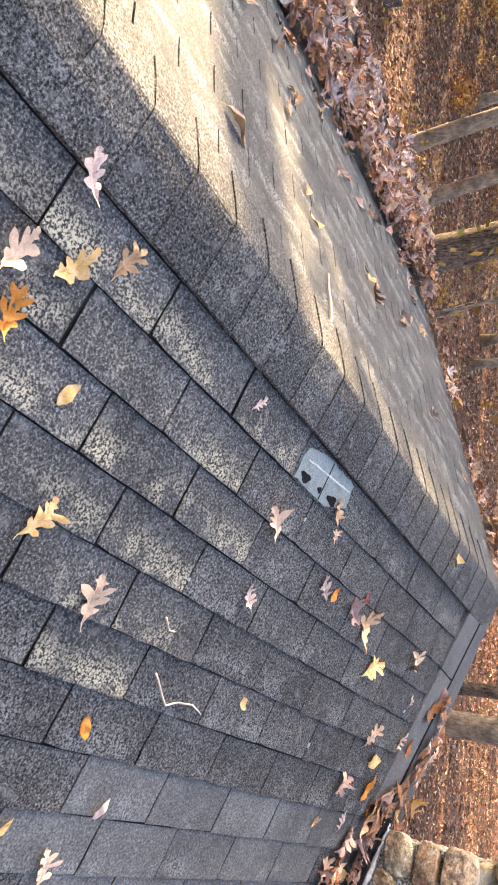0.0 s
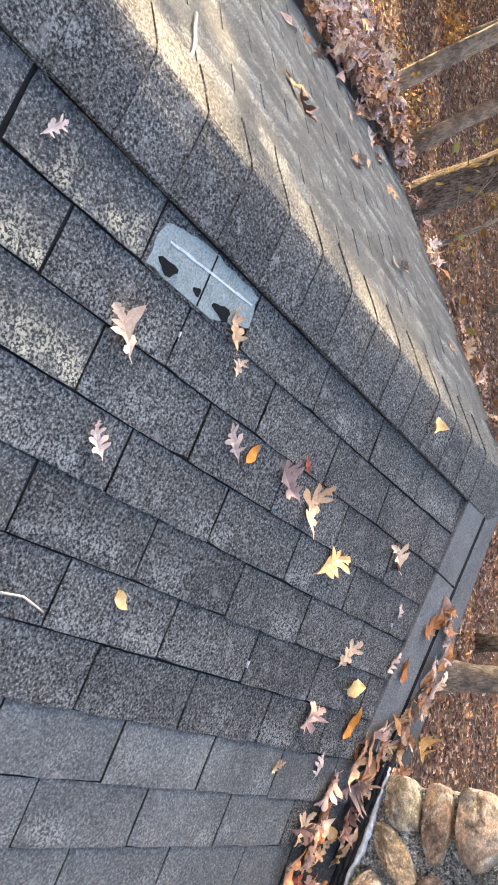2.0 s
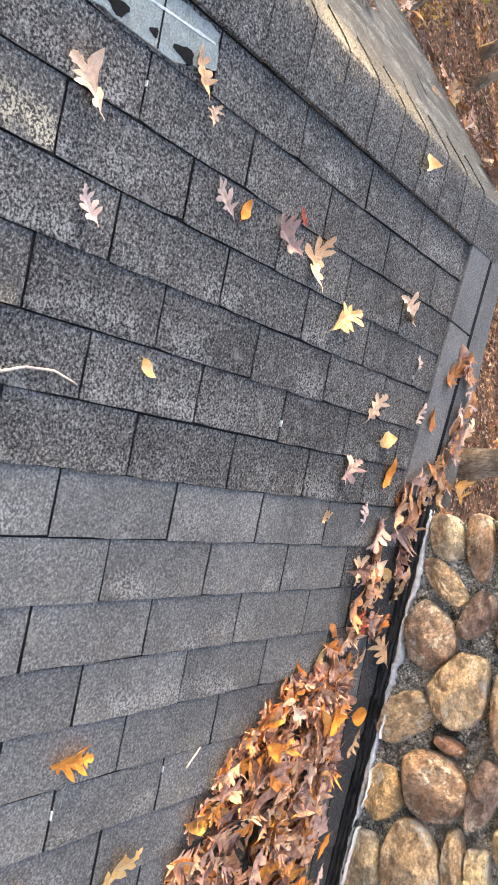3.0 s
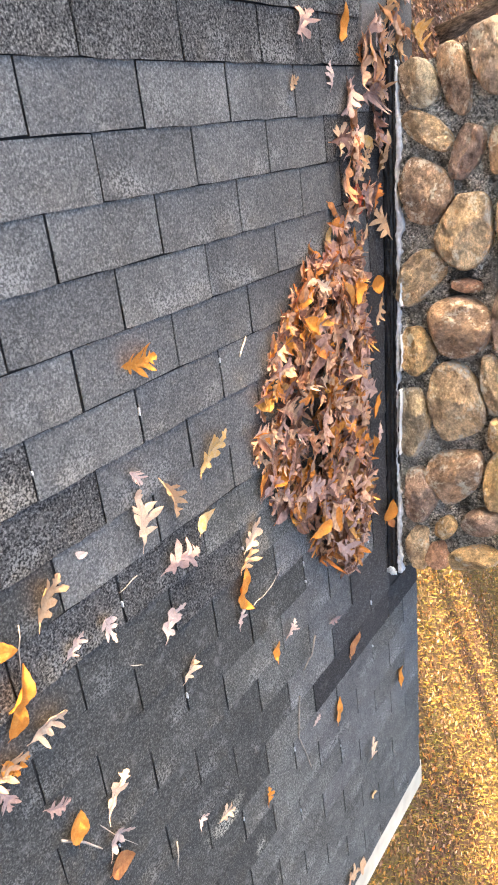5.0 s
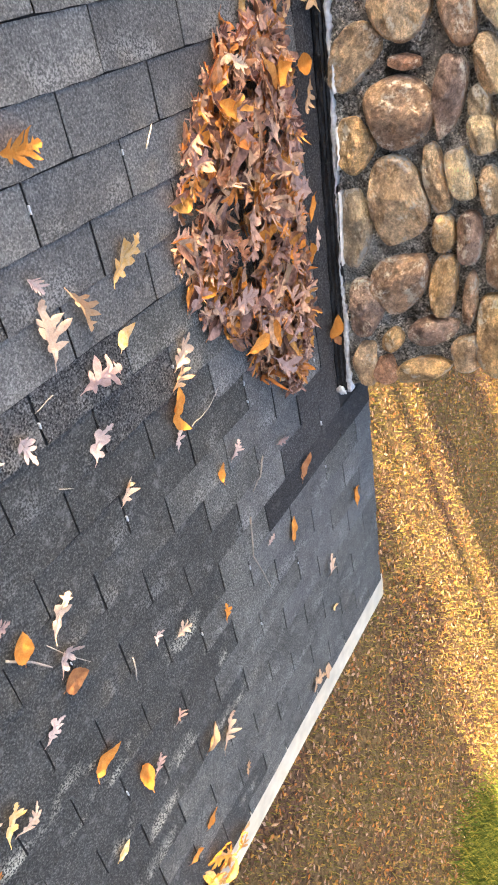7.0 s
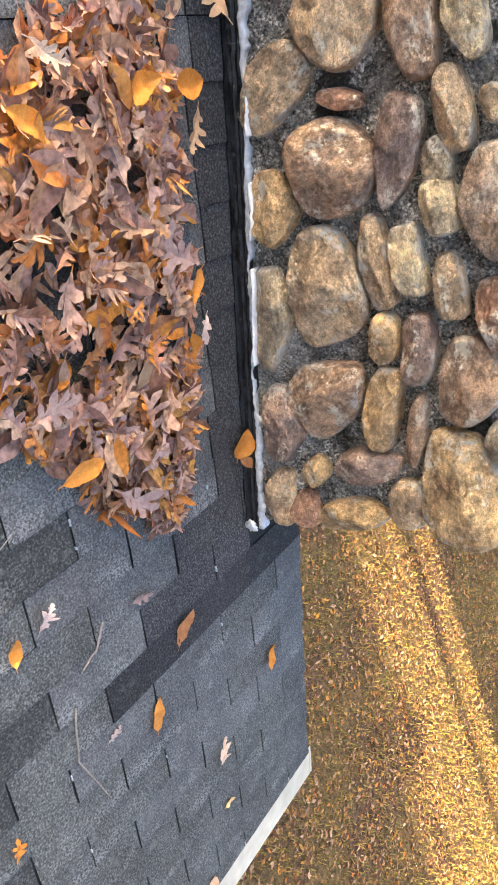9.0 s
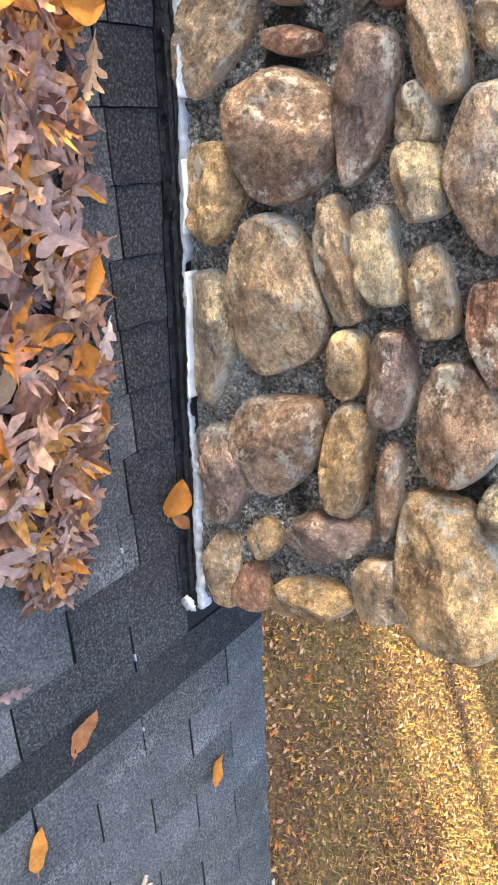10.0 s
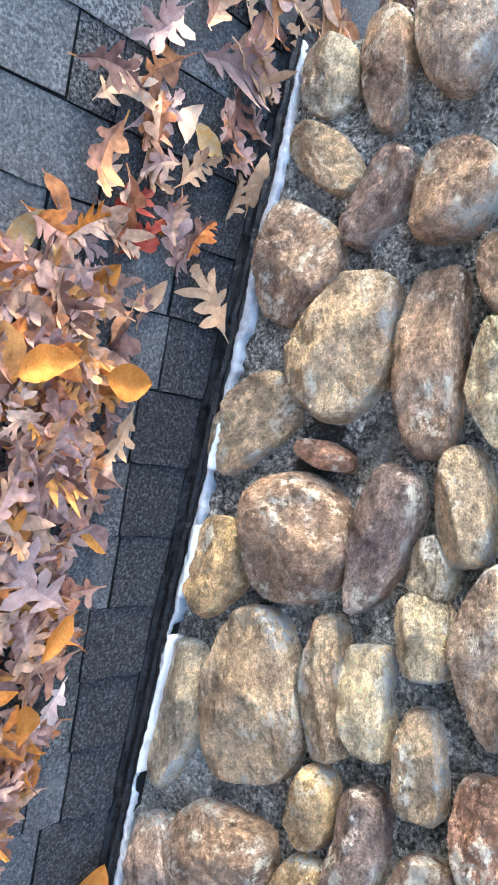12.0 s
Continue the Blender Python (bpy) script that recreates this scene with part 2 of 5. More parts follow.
LITTER = mixed_leaf_material("fallen_leaves", (0.0, (0.17, 0.095, 0.072)), (0.18, (0.27, 0.145, 0.095)), (0.34, (0.075, 0.040, 0.032)), (0.50, (0.36, 0.22, 0.155)), (0.60, (0.30, 0.11, 0.045)), (0.72, (0.12, 0.066, 0.052)), (0.84, (0.52, 0.33, 0.15)), (0.92, (0.50, 0.36, 0.30)), (1.0, (0.20, 0.115, 0.09)))
LAWN_LITTER = mixed_leaf_material("lawn_leaves", (0.0, (0.29, 0.155, 0.055)), (0.16, (0.22, 0.11, 0.052)), (0.30, (0.085, 0.046, 0.030)), (0.42, (0.40, 0.235, 0.075)), (0.52, (0.42, 0.155, 0.04)), (0.64, (0.13, 0.072, 0.048)), (0.76, (0.42, 0.28, 0.19)), (0.88, (0.30, 0.185, 0.13)), (1.0, (0.44, 0.24, 0.04)))
GRASS = mixed_leaf_material("autumn_grass", (0.0, (0.10, 0.105, 0.032)), (0.3, (0.16, 0.145, 0.040)), (0.7, (0.25, 0.185, 0.05)), (1.0, (0.36, 0.25, 0.06)))
GREEN_GRASS = mixed_leaf_material("green_grass", (0.0, (0.04, 0.07, 0.012)), (0.45, (0.10, 0.13, 0.022)), (0.8, (0.19, 0.19, 0.035)), (1.0, (0.36, 0.30, 0.06)))
UNDERGROWTH = mixed_leaf_material("undergrowth_leaves", (0.0, (0.22, 0.15, 0.035)), (0.25, (0.50, 0.32, 0.07)), (0.5, (0.30, 0.14, 0.05)), (0.75, (0.44, 0.22, 0.07)), (1.0, (0.14, 0.075, 0.04)))
GOLDEN = mixed_leaf_material("golden_leaves", (0.0, (0.68, 0.33, 0.06)), (0.3, (0.60, 0.24, 0.035)), (0.5, (0.66, 0.45, 0.25)), (0.75, (0.74, 0.40, 0.10)), (1.0, (0.50, 0.20, 0.04)))
CROWN = mixed_leaf_material("autumn_foliage", (0.0, (0.24, 0.12, 0.035)), (0.5, (0.30, 0.20, 0.05)), (1.0, (0.18, 0.16, 0.035)))


def ground_material():
    n = Nodes("leafy_ground", 0.95, spec=0.15)
    at = n.where()
    leafy, broad, fine = n.noise(at, 11.0, 5.0, 0.7), n.noise(at, 0.55, 3.0), n.noise(at, 48.0, 3.0, 0.7)
    litter = n.ramp(leafy, (0.30, (0.030, 0.020, 0.014)), (0.45, (0.085, 0.050, 0.032)), (0.6, (0.15, 0.088, 0.052)), (0.75, (0.24, 0.15, 0.085)))
    turf = n.ramp(leafy, (0.3, (0.085, 0.08, 0.022)), (0.7, (0.24, 0.20, 0.06)))
    apart = n.t.nodes.new("ShaderNodeSeparateXYZ")
    n.link(at, apart.inputs[0])
    lawn = n.put("MapRange", From_Min=2.5, From_Max=4.5)
    n.link(apart.outputs["X"], lawn.inputs["Value"])
    out = n.mix(litter, turf, n.mix((0.0, 0.0, 0.0), n.ramp(broad, (0.40, 0.0), (0.56, 0.28)), lawn.outputs["Result"]))
    out = n.mix(out, n.ramp(fine, (0.3, 0.6), (0.7, 1.4)), 0.9, "MULTIPLY")
    return n.done(out, n.bump(leafy, 0.9, 0.05))


def bark_material(name, dark, light):
    n = Nodes(name, 0.95, spec=0.15)
    stretch = n.put("Mapping", Scale=(1.0, 1.0, 0.24))
    n.link(n.where(), stretch.inputs["Vector"])
    ridges, fine = n.noise(stretch.outputs["Vector"], 34.0, 5.0, 0.7), n.noise(n.where(), 60.0, 3.0)
    out = n.mix(n.ramp(ridges, (0.35, dark), (0.62, light)), n.ramp(fine, (0.3, 0.75), (0.7, 1.2)), 0.8, "MULTIPLY")
    out = n.mix(out, n.ramp(n.noise(n.where(), 5.0, 4.0, 0.6), (0.38, 0.55), (0.62, 1.35)), 0.8, "MULTIPLY")
    return n.done(out, n.bump(ridges, 1.0, 0.05))


GROUND = ground_material()
BARK = bark_material("furrowed_bark", (0.030, 0.022, 0.017), (0.24, 0.185, 0.14))
SMOOTH_BARK = bark_material("smooth_grey_bark", (0.17, 0.138, 0.108), (0.38, 0.315, 0.245))


# ---- mesh helpers ----
def mesh_of(name, bm, material, smooth=False):
    me = bpy.data.meshes.new(name)
    bm.to_mesh(me)
    bm.free()
    me.materials.append(material)
    if smooth:
        for p in me.polygons:
            p.use_smooth = True
    return me


def part(name, bm, material, parent=None, label="", smooth=False):
    ob = new(name, mesh_of(name, bm, material, smooth))
    if parent is not None:
        ob.parent = parent
    if label:
        ob["label"] = label
    return ob


def thing(name, label, category, m=Matrix(), kind="", group=""):
    ob = new(name)
    ob.empty_display_size = 0.05
    ob.matrix_world = m
    return tagged(ob, label, category, group, kind)


def box(bm, x0, x1, y0, y1, z0, z1, bevel=0.0):
    verts = [bm.verts.new(p) for p in ((x0, y0, z0), (x1, y0, z0), (x1, y1, z0), (x0, y1, z0), (x0, y0, z1), (x1, y0, z1), (x1, y1, z1), (x0, y1, z1))]
    faces = [bm.faces.new([verts[i] for i in f]) for f in ((3, 2, 1, 0), (4, 5, 6, 7), (0, 1, 5, 4), (1, 2, 6, 5), (2, 3, 7, 6), (3, 0, 4, 7))]
    if bevel:
        edges = list({e for f in faces for e in f.edges})
        bmesh.ops.bevel(bm, geom=edges, offset=bevel, segments=2, affect="EDGES", profile=0.6)
    return bm


def prism(bm, outline, z0, z1):
    """A plate with the outline (x, y), from z0 to z1; z1 may be a function of x, y."""
    top = z1 if callable(z1) else (lambda x, y: z1)
    low = [bm.verts.new((x, y, z0)) for x, y in outline]
    high = [bm.verts.new((x, y, top(x, y))) for x, y in outline]
    n = len(outline)
    bm.faces.new(high)
    bm.faces.new(low[::-1])
    for i in range(n):
        bm.faces.new((low[i], low[(i + 1) % n], high[(i + 1) % n], high[i]))
    return bm


def tube(bm, points, radii, sides=8, knots=0.0):
    """A tapering tube along points."""
    rings = []
    for i, (p, r) in enumerate(zip(points, radii)):
        a, b = Vector(points[max(i - 1, 0)]), Vector(points[min(i + 1, len(points) - 1)])
        turn = (b - a).to_track_quat("Z", "Y").to_matrix()
        ring = []
        for k in range(sides):
            out = Vector((math.cos(2 * math.pi * k / sides), math.sin(2 * math.pi * k / sides), 0))
            ring.append(bm.verts.new(Vector(p) + turn @ out * r * (1 + knots * noise.noise(out * 1.3 + Vector(p) * 0.9))))
        rings.append(ring)
    for one, two in zip(rings, rings[1:]):
        for k in range(sides):
            bm.faces.new((one[k], one[(k + 1) % sides], two[(k + 1) % sides], two[k]))
    bm.faces.new(rings[0][::-1])
    bm.faces.new(rings[-1])
    return bm


# ---- the house: sizes ----
TAB, ROW, FIRST = 0.305, 0.127, 0.16  # shingle tab width, course exposure, first course below the ridge
EAVE, RAKE, BACK = 4.19, 1.225, -3.4  # down the slope to the eave; along the ridge to the gable edge and away from it
COS, SIN = math.cos(radians(PITCH)), math.sin(radians(PITCH))
FACE, SKEW = 1.0, -2.63  # the chimney's face at its upper corner; it is a little askew to the ridge
CHIMNEY = (1.0, 2.735)  # its two sides


def wall_y(x):
    """The plane of the chimney's face at x in the world."""
    return 0.945 + math.tan(radians(SKEW)) * (x - 2.38)


NORTH = pose(0, 0, RIDGE, 0, -PITCH, 0) @ Matrix.Rotation(math.pi, 4, "Z")  # the other slope: its x runs down away from the ridge, y away from the gable
RAKE_NORTH = 1.36  # the other slope's gable edge
LOW_BREAK = 2.02  # where the other slope turns nearly flat

# ---- ground ----
bm = bmesh.new()
bmesh.ops.create_grid(bm, x_segments=90, y_segments=90, size=1.0)
for v in bm.verts:
    v.co.x, v.co.y = math.copysign(abs(v.co.x) ** 2.2 * 600, v.co.x), math.copysign(abs(v.co.y) ** 2.2 * 600, v.co.y)
    far = max(0.0, math.hypot(v.co.x, v.co.y) - 9)
    v.co.z = 0.12 * noise.noise(v.co * 0.16) * min(far / 6, 1) + min(far, 60) * 0.012 * noise.noise(v.co * 0.02)
ground = tagged(part("ground", bm, GROUND, smooth=True), "forest ground and lawn covered with brown fallen leaves", "ground", kind="structure")

# ---- roof: decks ----
def deck(name, m, length, notch, label):
    top = thing(name, label, "roof", m, "structure")
    bm = bmesh.new()
    if notch:
        x0, x1 = CHIMNEY[0] / COS - 0.02, CHIMNEY[1] / COS + 0.03
        box(bm, 0.0, x0, BACK, RAKE - 0.012, -0.03, -0.001)
        box(bm, x0, x1, BACK, FACE + 0.01, -0.03, -0.001)
        box(bm, x1, length, BACK, RAKE - 0.012, -0.03, -0.001)
    else:
        box(bm, 0.0, length, -RAKE_NORTH + 0.012, -BACK, -0.03, -0.001)
    part("deck", bm, DECK, top)
    return top


near = deck("roof_south", ROOF, EAVE - 0.015, True, "grey asphalt shingle roof slope scattered with autumn leaves")
far_slope = deck("roof_north", NORTH, LOW_BREAK, False, "sunlit shingle roof slope behind the ridge with fallen leaves")


def tab_mesh(seed, material, width=TAB - 0.0078, lap=-0.0016, lifted=0.0, thick=0.85):
    """One shingle tab: x down the slope from its upper course's edge, y along the course."""
    rng = random.Random(seed)
    bm = bmesh.new()
    cols, rows = 7, (-lap, 0.03, 0.085, ROW)
    drop = [rng.uniform(-0.0016, 0.0014) for _ in range(cols)]
    drop[0] -= rng.uniform(0, 0.004)
    drop[-1] -= rng.uniform(0, 0.004)
    curl = rng.uniform(0.0, 0.0022) + lifted
    grid = {}
    for side in (0, 1):
        for i, x in enumerate(rows):
            for j in range(cols):
                y = (j / (cols - 1) - 0.5) * width + (rng.uniform(-0.0009, 0.0009) if j in (0, cols - 1) else 0)
                s = (x + lap) / (ROW + lap)
                z = 0.0046 * thick * max(s, 0) + (0.0034 * thick if side else 0.0) + curl * s * s * (0.4 + abs(j / (cols - 1) - 0.5)) + rng.uniform(-0.0003, 0.0003)
                grid[side, i, j] = bm.verts.new((x + (drop[j] if i == len(rows) - 1 else 0), y, z))
    n = len(rows) - 1
    for i in range(n):
        for j in range(cols - 1):
            bm.faces.new((grid[1, i, j], grid[1, i + 1, j], grid[1, i + 1, j + 1], grid[1, i, j + 1]))
    for j in range(cols - 1):
        bm.faces.new((grid[0, n, j], grid[0, n, j + 1], grid[1, n, j + 1], grid[1, n, j]))
    for i in range(n):
        bm.faces.new((grid[0, i, 0], grid[0, i + 1, 0], grid[1, i + 1, 0], grid[1, i, 0]))
        bm.faces.new((grid[0, i + 1, cols - 1], grid[0, i, cols - 1], grid[1, i, cols - 1], grid[1, i + 1, cols - 1]))
    bmesh.ops.recalc_face_normals(bm, faces=bm.faces)
    return mesh_of("shingle_tab", bm, material)


# ---- chimney ----
def stone_reach(corners, angle):
    """The reach of a stone's outline at an angle; corners: how full each of its four corners is (2: round, 7: square)."""
    c, d = abs(math.cos(angle)), abs(math.sin(angle))
    n = corners[int(angle % (2 * math.pi) / (math.pi / 2)) % 4]
    return (c ** n + d ** n) ** (-1 / n)


def stone_mesh(w, h, corners, seed, bulge, rings=22, spokes=72):
    """A rounded field stone: x across, z up, its face towards -y; its rim lies at y = 0.012."""
    rng = random.Random(seed)
    shift = Vector([rng.uniform(-50, 50) for _ in range(3)])
    facets = []
    for _ in range(7):
        a, tilt = rng.uniform(0, 6.283), rng.uniform(0.25, 0.95)
        facets.append((math.cos(a) * tilt, math.sin(a) * tilt, rng.uniform(0.68, 1.0)))
    verts, lime = [], []
    for i in range(rings + 2):
        s = math.sin(math.pi / 2 * min(i, rings) / rings)
        for k in range(spokes):
            angle = 2 * math.pi * k / spokes
            c, d = math.cos(angle), math.sin(angle)
            reach = stone_reach(corners, angle) * (1 + 0.03 * noise.noise(Vector((c, d, 0)) * 1.6 + shift) + 0.02 * noise.noise(Vector((c, d, 1)) * 4.5 + shift))
            u, v = s * reach * c, s * reach * d
            p = Vector((u * w / 2, 0, v * h / 2))
            rise = (1 - s ** 4.2) ** 0.62
            for fx, fz, top in facets:
                rise = min(rise, max(rise * 0.35, top - 0.68 * (fx * u + fz * v)))
            rough = 0.0055 * noise.noise(p * 13 + shift) + 0.0022 * noise.noise(p * 37 + shift) + 0.0016 * noise.noise(p * 90 + shift)
            step = noise.noise(p * 9 + shift * 2) + 0.25 * noise.noise(p * 40 + shift)
            ledge = 0.006 * min(1.0, max(0.0, step / 0.05)) - 0.006 * min(1.0, max(0.0, (-0.22 - step) / 0.05))
            p.y = 0.012 - bulge * rise - (rough + ledge) * min(1.0, 0.35 + rise)
            if i > rings:
                p = Vector((p.x * 0.97, 0.06, p.z * 0.97))
            verts.append(tuple(p))
            lime.append(min(1.0, max(0.0, (s - 0.80) / 0.2 + 0.9 * noise.noise(p * 26 + shift))))
    faces = [(i * spokes + k, (i + 1) * spokes + k, (i + 1) * spokes + (k + 1) % spokes, i * spokes + (k + 1) % spokes) for i in range(rings + 1) for k in range(spokes)]
    me = bpy.data.meshes.new("stone")
    me.from_pydata(verts, [], faces)
    me.materials.append(STONE)
    me.attributes.new("mortar_smear", "FLOAT", "POINT").data.foreach_set("value", lime)
    for p in me.polygons:
        p.use_smooth = True
    return me


STONE_TINTS = {"tan": (0.50, 0.37, 0.235), "brown": (0.38, 0.262, 0.18), "mauve": (0.33, 0.24, 0.195), "gold": (0.54, 0.375, 0.20), "pale": (0.62, 0.50, 0.32), "pink": (0.52, 0.39, 0.285), "grey": (0.43, 0.355, 0.25), "rust": (0.38, 0.22, 0.145)}
chimney = thing("chimney", "fieldstone chimney of rounded brown and tan stones in grey mortar", "chimney", pose(0, 0, RIDGE))
FACE_STONES = []


def stone(tint, x, z, w, h, tilt, *corners):
    """A stone in the chimney's face: its middle, size, tilt in degrees and four corners."""
    FACE_STONES.append((x, z, w, h, radians(tilt), corners))
    seed = len(FACE_STONES)
    ob = new("stone", stone_mesh(w * 1.02, h * 1.02, corners, seed, 0.022 + 0.21 * min(w, h)))
    ob.parent = chimney
    ob.color = (*STONE_TINTS[tint], 1)
    ob.matrix_local = pose(x, wall_y(x), z, 0, 0, SKEW) @ pose(0, 0, 0, 0, -tilt, 0)


stone("tan", 1.231, -0.250, 0.185, 0.085, 42, 1.7, 2.3, 2.2, 3.2)
stone("brown", 1.130, -0.125, 0.210, 0.086, -4, 2.2, 2.6, 4.5, 1.8)
stone("grey", 1.092, -0.232, 0.150, 0.110, 0, 3.2, 1.8, 6.0, 2.0)
stone("pink", 1.128, 0.002, 0.208, 0.132, -5, 1.9, 2.5, 5.0, 1.9)
stone("mauve", 1.345, -0.152, 0.167, 0.092, -38, 1.6, 2.1, 3.6, 3.1)
stone("brown", 1.379, -0.019, 0.147, 0.132, -12, 2.1, 1.8, 2.5, 7)
stone("brown", 1.407, -0.320, 0.184, 0.185, -44, 2.7, 2.2, 7, 1.2)
stone("tan", 1.568, -0.234, 0.234, 0.187, -10, 2.0, 4.8, 1.2, 1.8)
stone("brown", 1.624, -0.085, 0.273, 0.094, -8, 4.9, 6.8, 2.4, 1.8)
stone("brown", 1.530, 0.032, 0.122, 0.061, -2, 1.7, 2.7, 2.2, 1.4)
stone("pale", 1.674, 0.012, 0.175, 0.081, -2, 3.2, 4.7, 1.3, 1.4)
stone("tan", 1.657, -0.425, 0.208, 0.133, -64, 3.1, 3.5, 2.5, 1.2)
stone("rust", 1.733, -0.271, 0.094, 0.045, 76, 1.2, 7, 1.3, 5.4)
stone("brown", 1.857, -0.329, 0.212, 0.208, 88, 1.7, 3.5, 2.5, 1.9)
stone("mauve", 1.873, -0.181, 0.226, 0.092, -30, 1.7, 2.7, 7, 1.2)
stone("tan", 1.830, -0.046, 0.161, 0.072, 2, 2.7, 3.3, 1.6, 6.0)
stone("gold", 1.902, -0.501, 0.175, 0.130, -22, 1.3, 1.4, 4.1, 2.4)
stone("grey", 1.907, -0.096, 0.084, 0.063, -16, 7, 1.2, 2.0, 7)
stone("pale", 2.000, -0.113, 0.117, 0.078, -4, 4.3, 2.2, 2.9, 4.2)
stone("pink", 2.022, -0.015, 0.225, 0.115, -8, 1.7, 4.6, 1.6, 1.4)
stone("tan", 1.850, 0.035, 0.075, 0.051, 6, 1.7, 2.0, 3.0, 1.8)
stone("tan", 2.077, -0.287, 0.209, 0.068, 0, 3.7, 7, 1.2, 5.7)
stone("pale", 2.091, -0.211, 0.152, 0.071, -4, 6.5, 7, 4.0, 2.6)
stone("tan", 2.163, -0.132, 0.146, 0.064, -6, 4.7, 2.7, 2.2, 5.0)
stone("tan", 2.098, -0.429, 0.267, 0.191, 6, 2.8, 3.0, 1.4, 7)
stone("grey", 2.150, -0.593, 0.264, 0.110, -20, 1.3, 1.7, 4.8, 6.6)
stone("gold", 2.249, -0.311, 0.122, 0.069, -20, 2.2, 2.6, 3.1, 3.0)
stone("mauve", 2.288, -0.236, 0.167, 0.076, -16, 2.3, 2.3, 2.9, 4.1)
stone("brown", 2.382, -0.130, 0.205, 0.146, -20, 1.4, 1.3, 4.1, 4.0)
stone("rust", 2.244, -0.053, 0.158, 0.073, -10, 7, 4.9, 3.8, 1.2)
stone("brown", 2.356, -0.504, 0.234, 0.184, -62, 4.6, 1.7, 1.2, 2.1)
stone("mauve", 2.429, -0.658, 0.219, 0.130, -18, 1.2, 1.2, 3.7, 4.3)
stone("gold", 2.419, -0.369, 0.216, 0.088, -22, 3.1, 4.6, 2.2, 1.7)
stone("brown", 2.479, -0.292, 0.185, 0.045, -18, 2.0, 2.4, 1.5, 6.7)
stone("gold", 2.643, -0.202, 0.289, 0.218, -20, 2.6, 1.3, 7, 3.0)
stone("grey", 2.525, -0.107, 0.096, 0.057, -6, 3.9, 7, 1.5, 1.7)
stone("gold", 2.562, -0.605, 0.097, 0.075, -26, 1.6, 2.0, 1.3, 7)
stone("mauve", 2.561, -0.450, 0.183, 0.099, -84, 2.2, 2.2, 1.4, 2.8)
stone("tan", 2.630, -0.746, 0.181, 0.090, -20, 5.5, 7, 1.5, 1.4)
stone("rust", 2.676, -0.678, 0.108, 0.094, 4, 2.3, 7, 1.2, 2.4)
stone("gold", 2.695, -0.529, 0.216, 0.085, -88, 6.5, 2.1, 1.2, 2.3)
stone("tan", 2.671, -0.358, 0.126, 0.098, -2, 2.0, 7, 2.8, 4.4)
TOP, DEPTH = 1.25, 0.86


def mortar_bed():
    """The uneven mortar between the stones, swelling a little against each of them, on the chimney's body."""
    cols, rows = 215, 150
    xs = np.linspace(CHIMNEY[0] + 0.045, CHIMNEY[1] - 0.025, cols)
    x = np.repeat(xs, rows)
    low = -x * SIN / COS - 0.06
    z = low + (0.24 - low) * np.tile(np.linspace(0, 1, rows), cols)
    swell = np.zeros(len(x))
    for cx, cz, w, h, tilt, corners in FACE_STONES:
        u = ((x - cx) * math.cos(tilt) + (z - cz) * math.sin(tilt)) / (w / 2)
        v = (-(x - cx) * math.sin(tilt) + (z - cz) * math.cos(tilt)) / (h / 2)
        gap = (np.hypot(u, v) - 1) * min(w, h) / 2
        swell = np.maximum(swell, np.exp(-np.maximum(gap, 0) / 0.012))
    verts = []
    for xx, zz, up in zip(x.tolist(), z.tolist(), swell.tolist()):
        p = Vector((xx, 0, zz))
        pit = 0.012 * noise.noise(p * 11) + 0.009 * noise.noise(p * 31) + 0.006 * noise.noise(p * 80)
        deep = 0.017 + 0.026 * min(1.0, max(0.0, (zz + xx * SIN / COS - 0.10) / 0.25))
        verts.append((xx, wall_y(xx) + deep - 0.012 * up * (0.6 + noise.noise(p * 17)) + pit, zz))
    faces = [(i * rows + k, (i + 1) * rows + k, (i + 1) * rows + k + 1, i * rows + k + 1) for i in range(cols - 1) for k in range(rows - 1)]
    rim = [i * rows for i in range(cols)] + [(cols - 1) * rows + k for k in range(1, rows)] + [i * rows + rows - 1 for i in range(cols - 2, -1, -1)] + [k for k in range(rows - 2, 0, -1)]
    start = len(verts)
    verts += [(verts[i][0], FACE + 0.08, verts[i][2]) for i in rim]
    faces += [(rim[k], start + k, start + (k + 1) % len(rim), rim[(k + 1) % len(rim)]) for k in range(len(rim))]
    me = bpy.data.meshes.new("mortar")
    me.from_pydata(verts, [], faces)
    bm = bmesh.new()
    bm.from_mesh(me)
    box(bm, CHIMNEY[0] + 0.05, CHIMNEY[1] - 0.03, FACE + 0.05, FACE + DEPTH, -RIDGE - 0.1, TOP)
    box(bm, CHIMNEY[0] + 0.05, CHIMNEY[1] - 0.03, FACE - 0.02, FACE + 0.047, 0.22, TOP - 0.003)
    bmesh.ops.recalc_face_normals(bm, faces=bm.faces)
    part("mortar", bm, MORTAR, chimney, "rough gritty grey mortar", True)


mortar_bed()


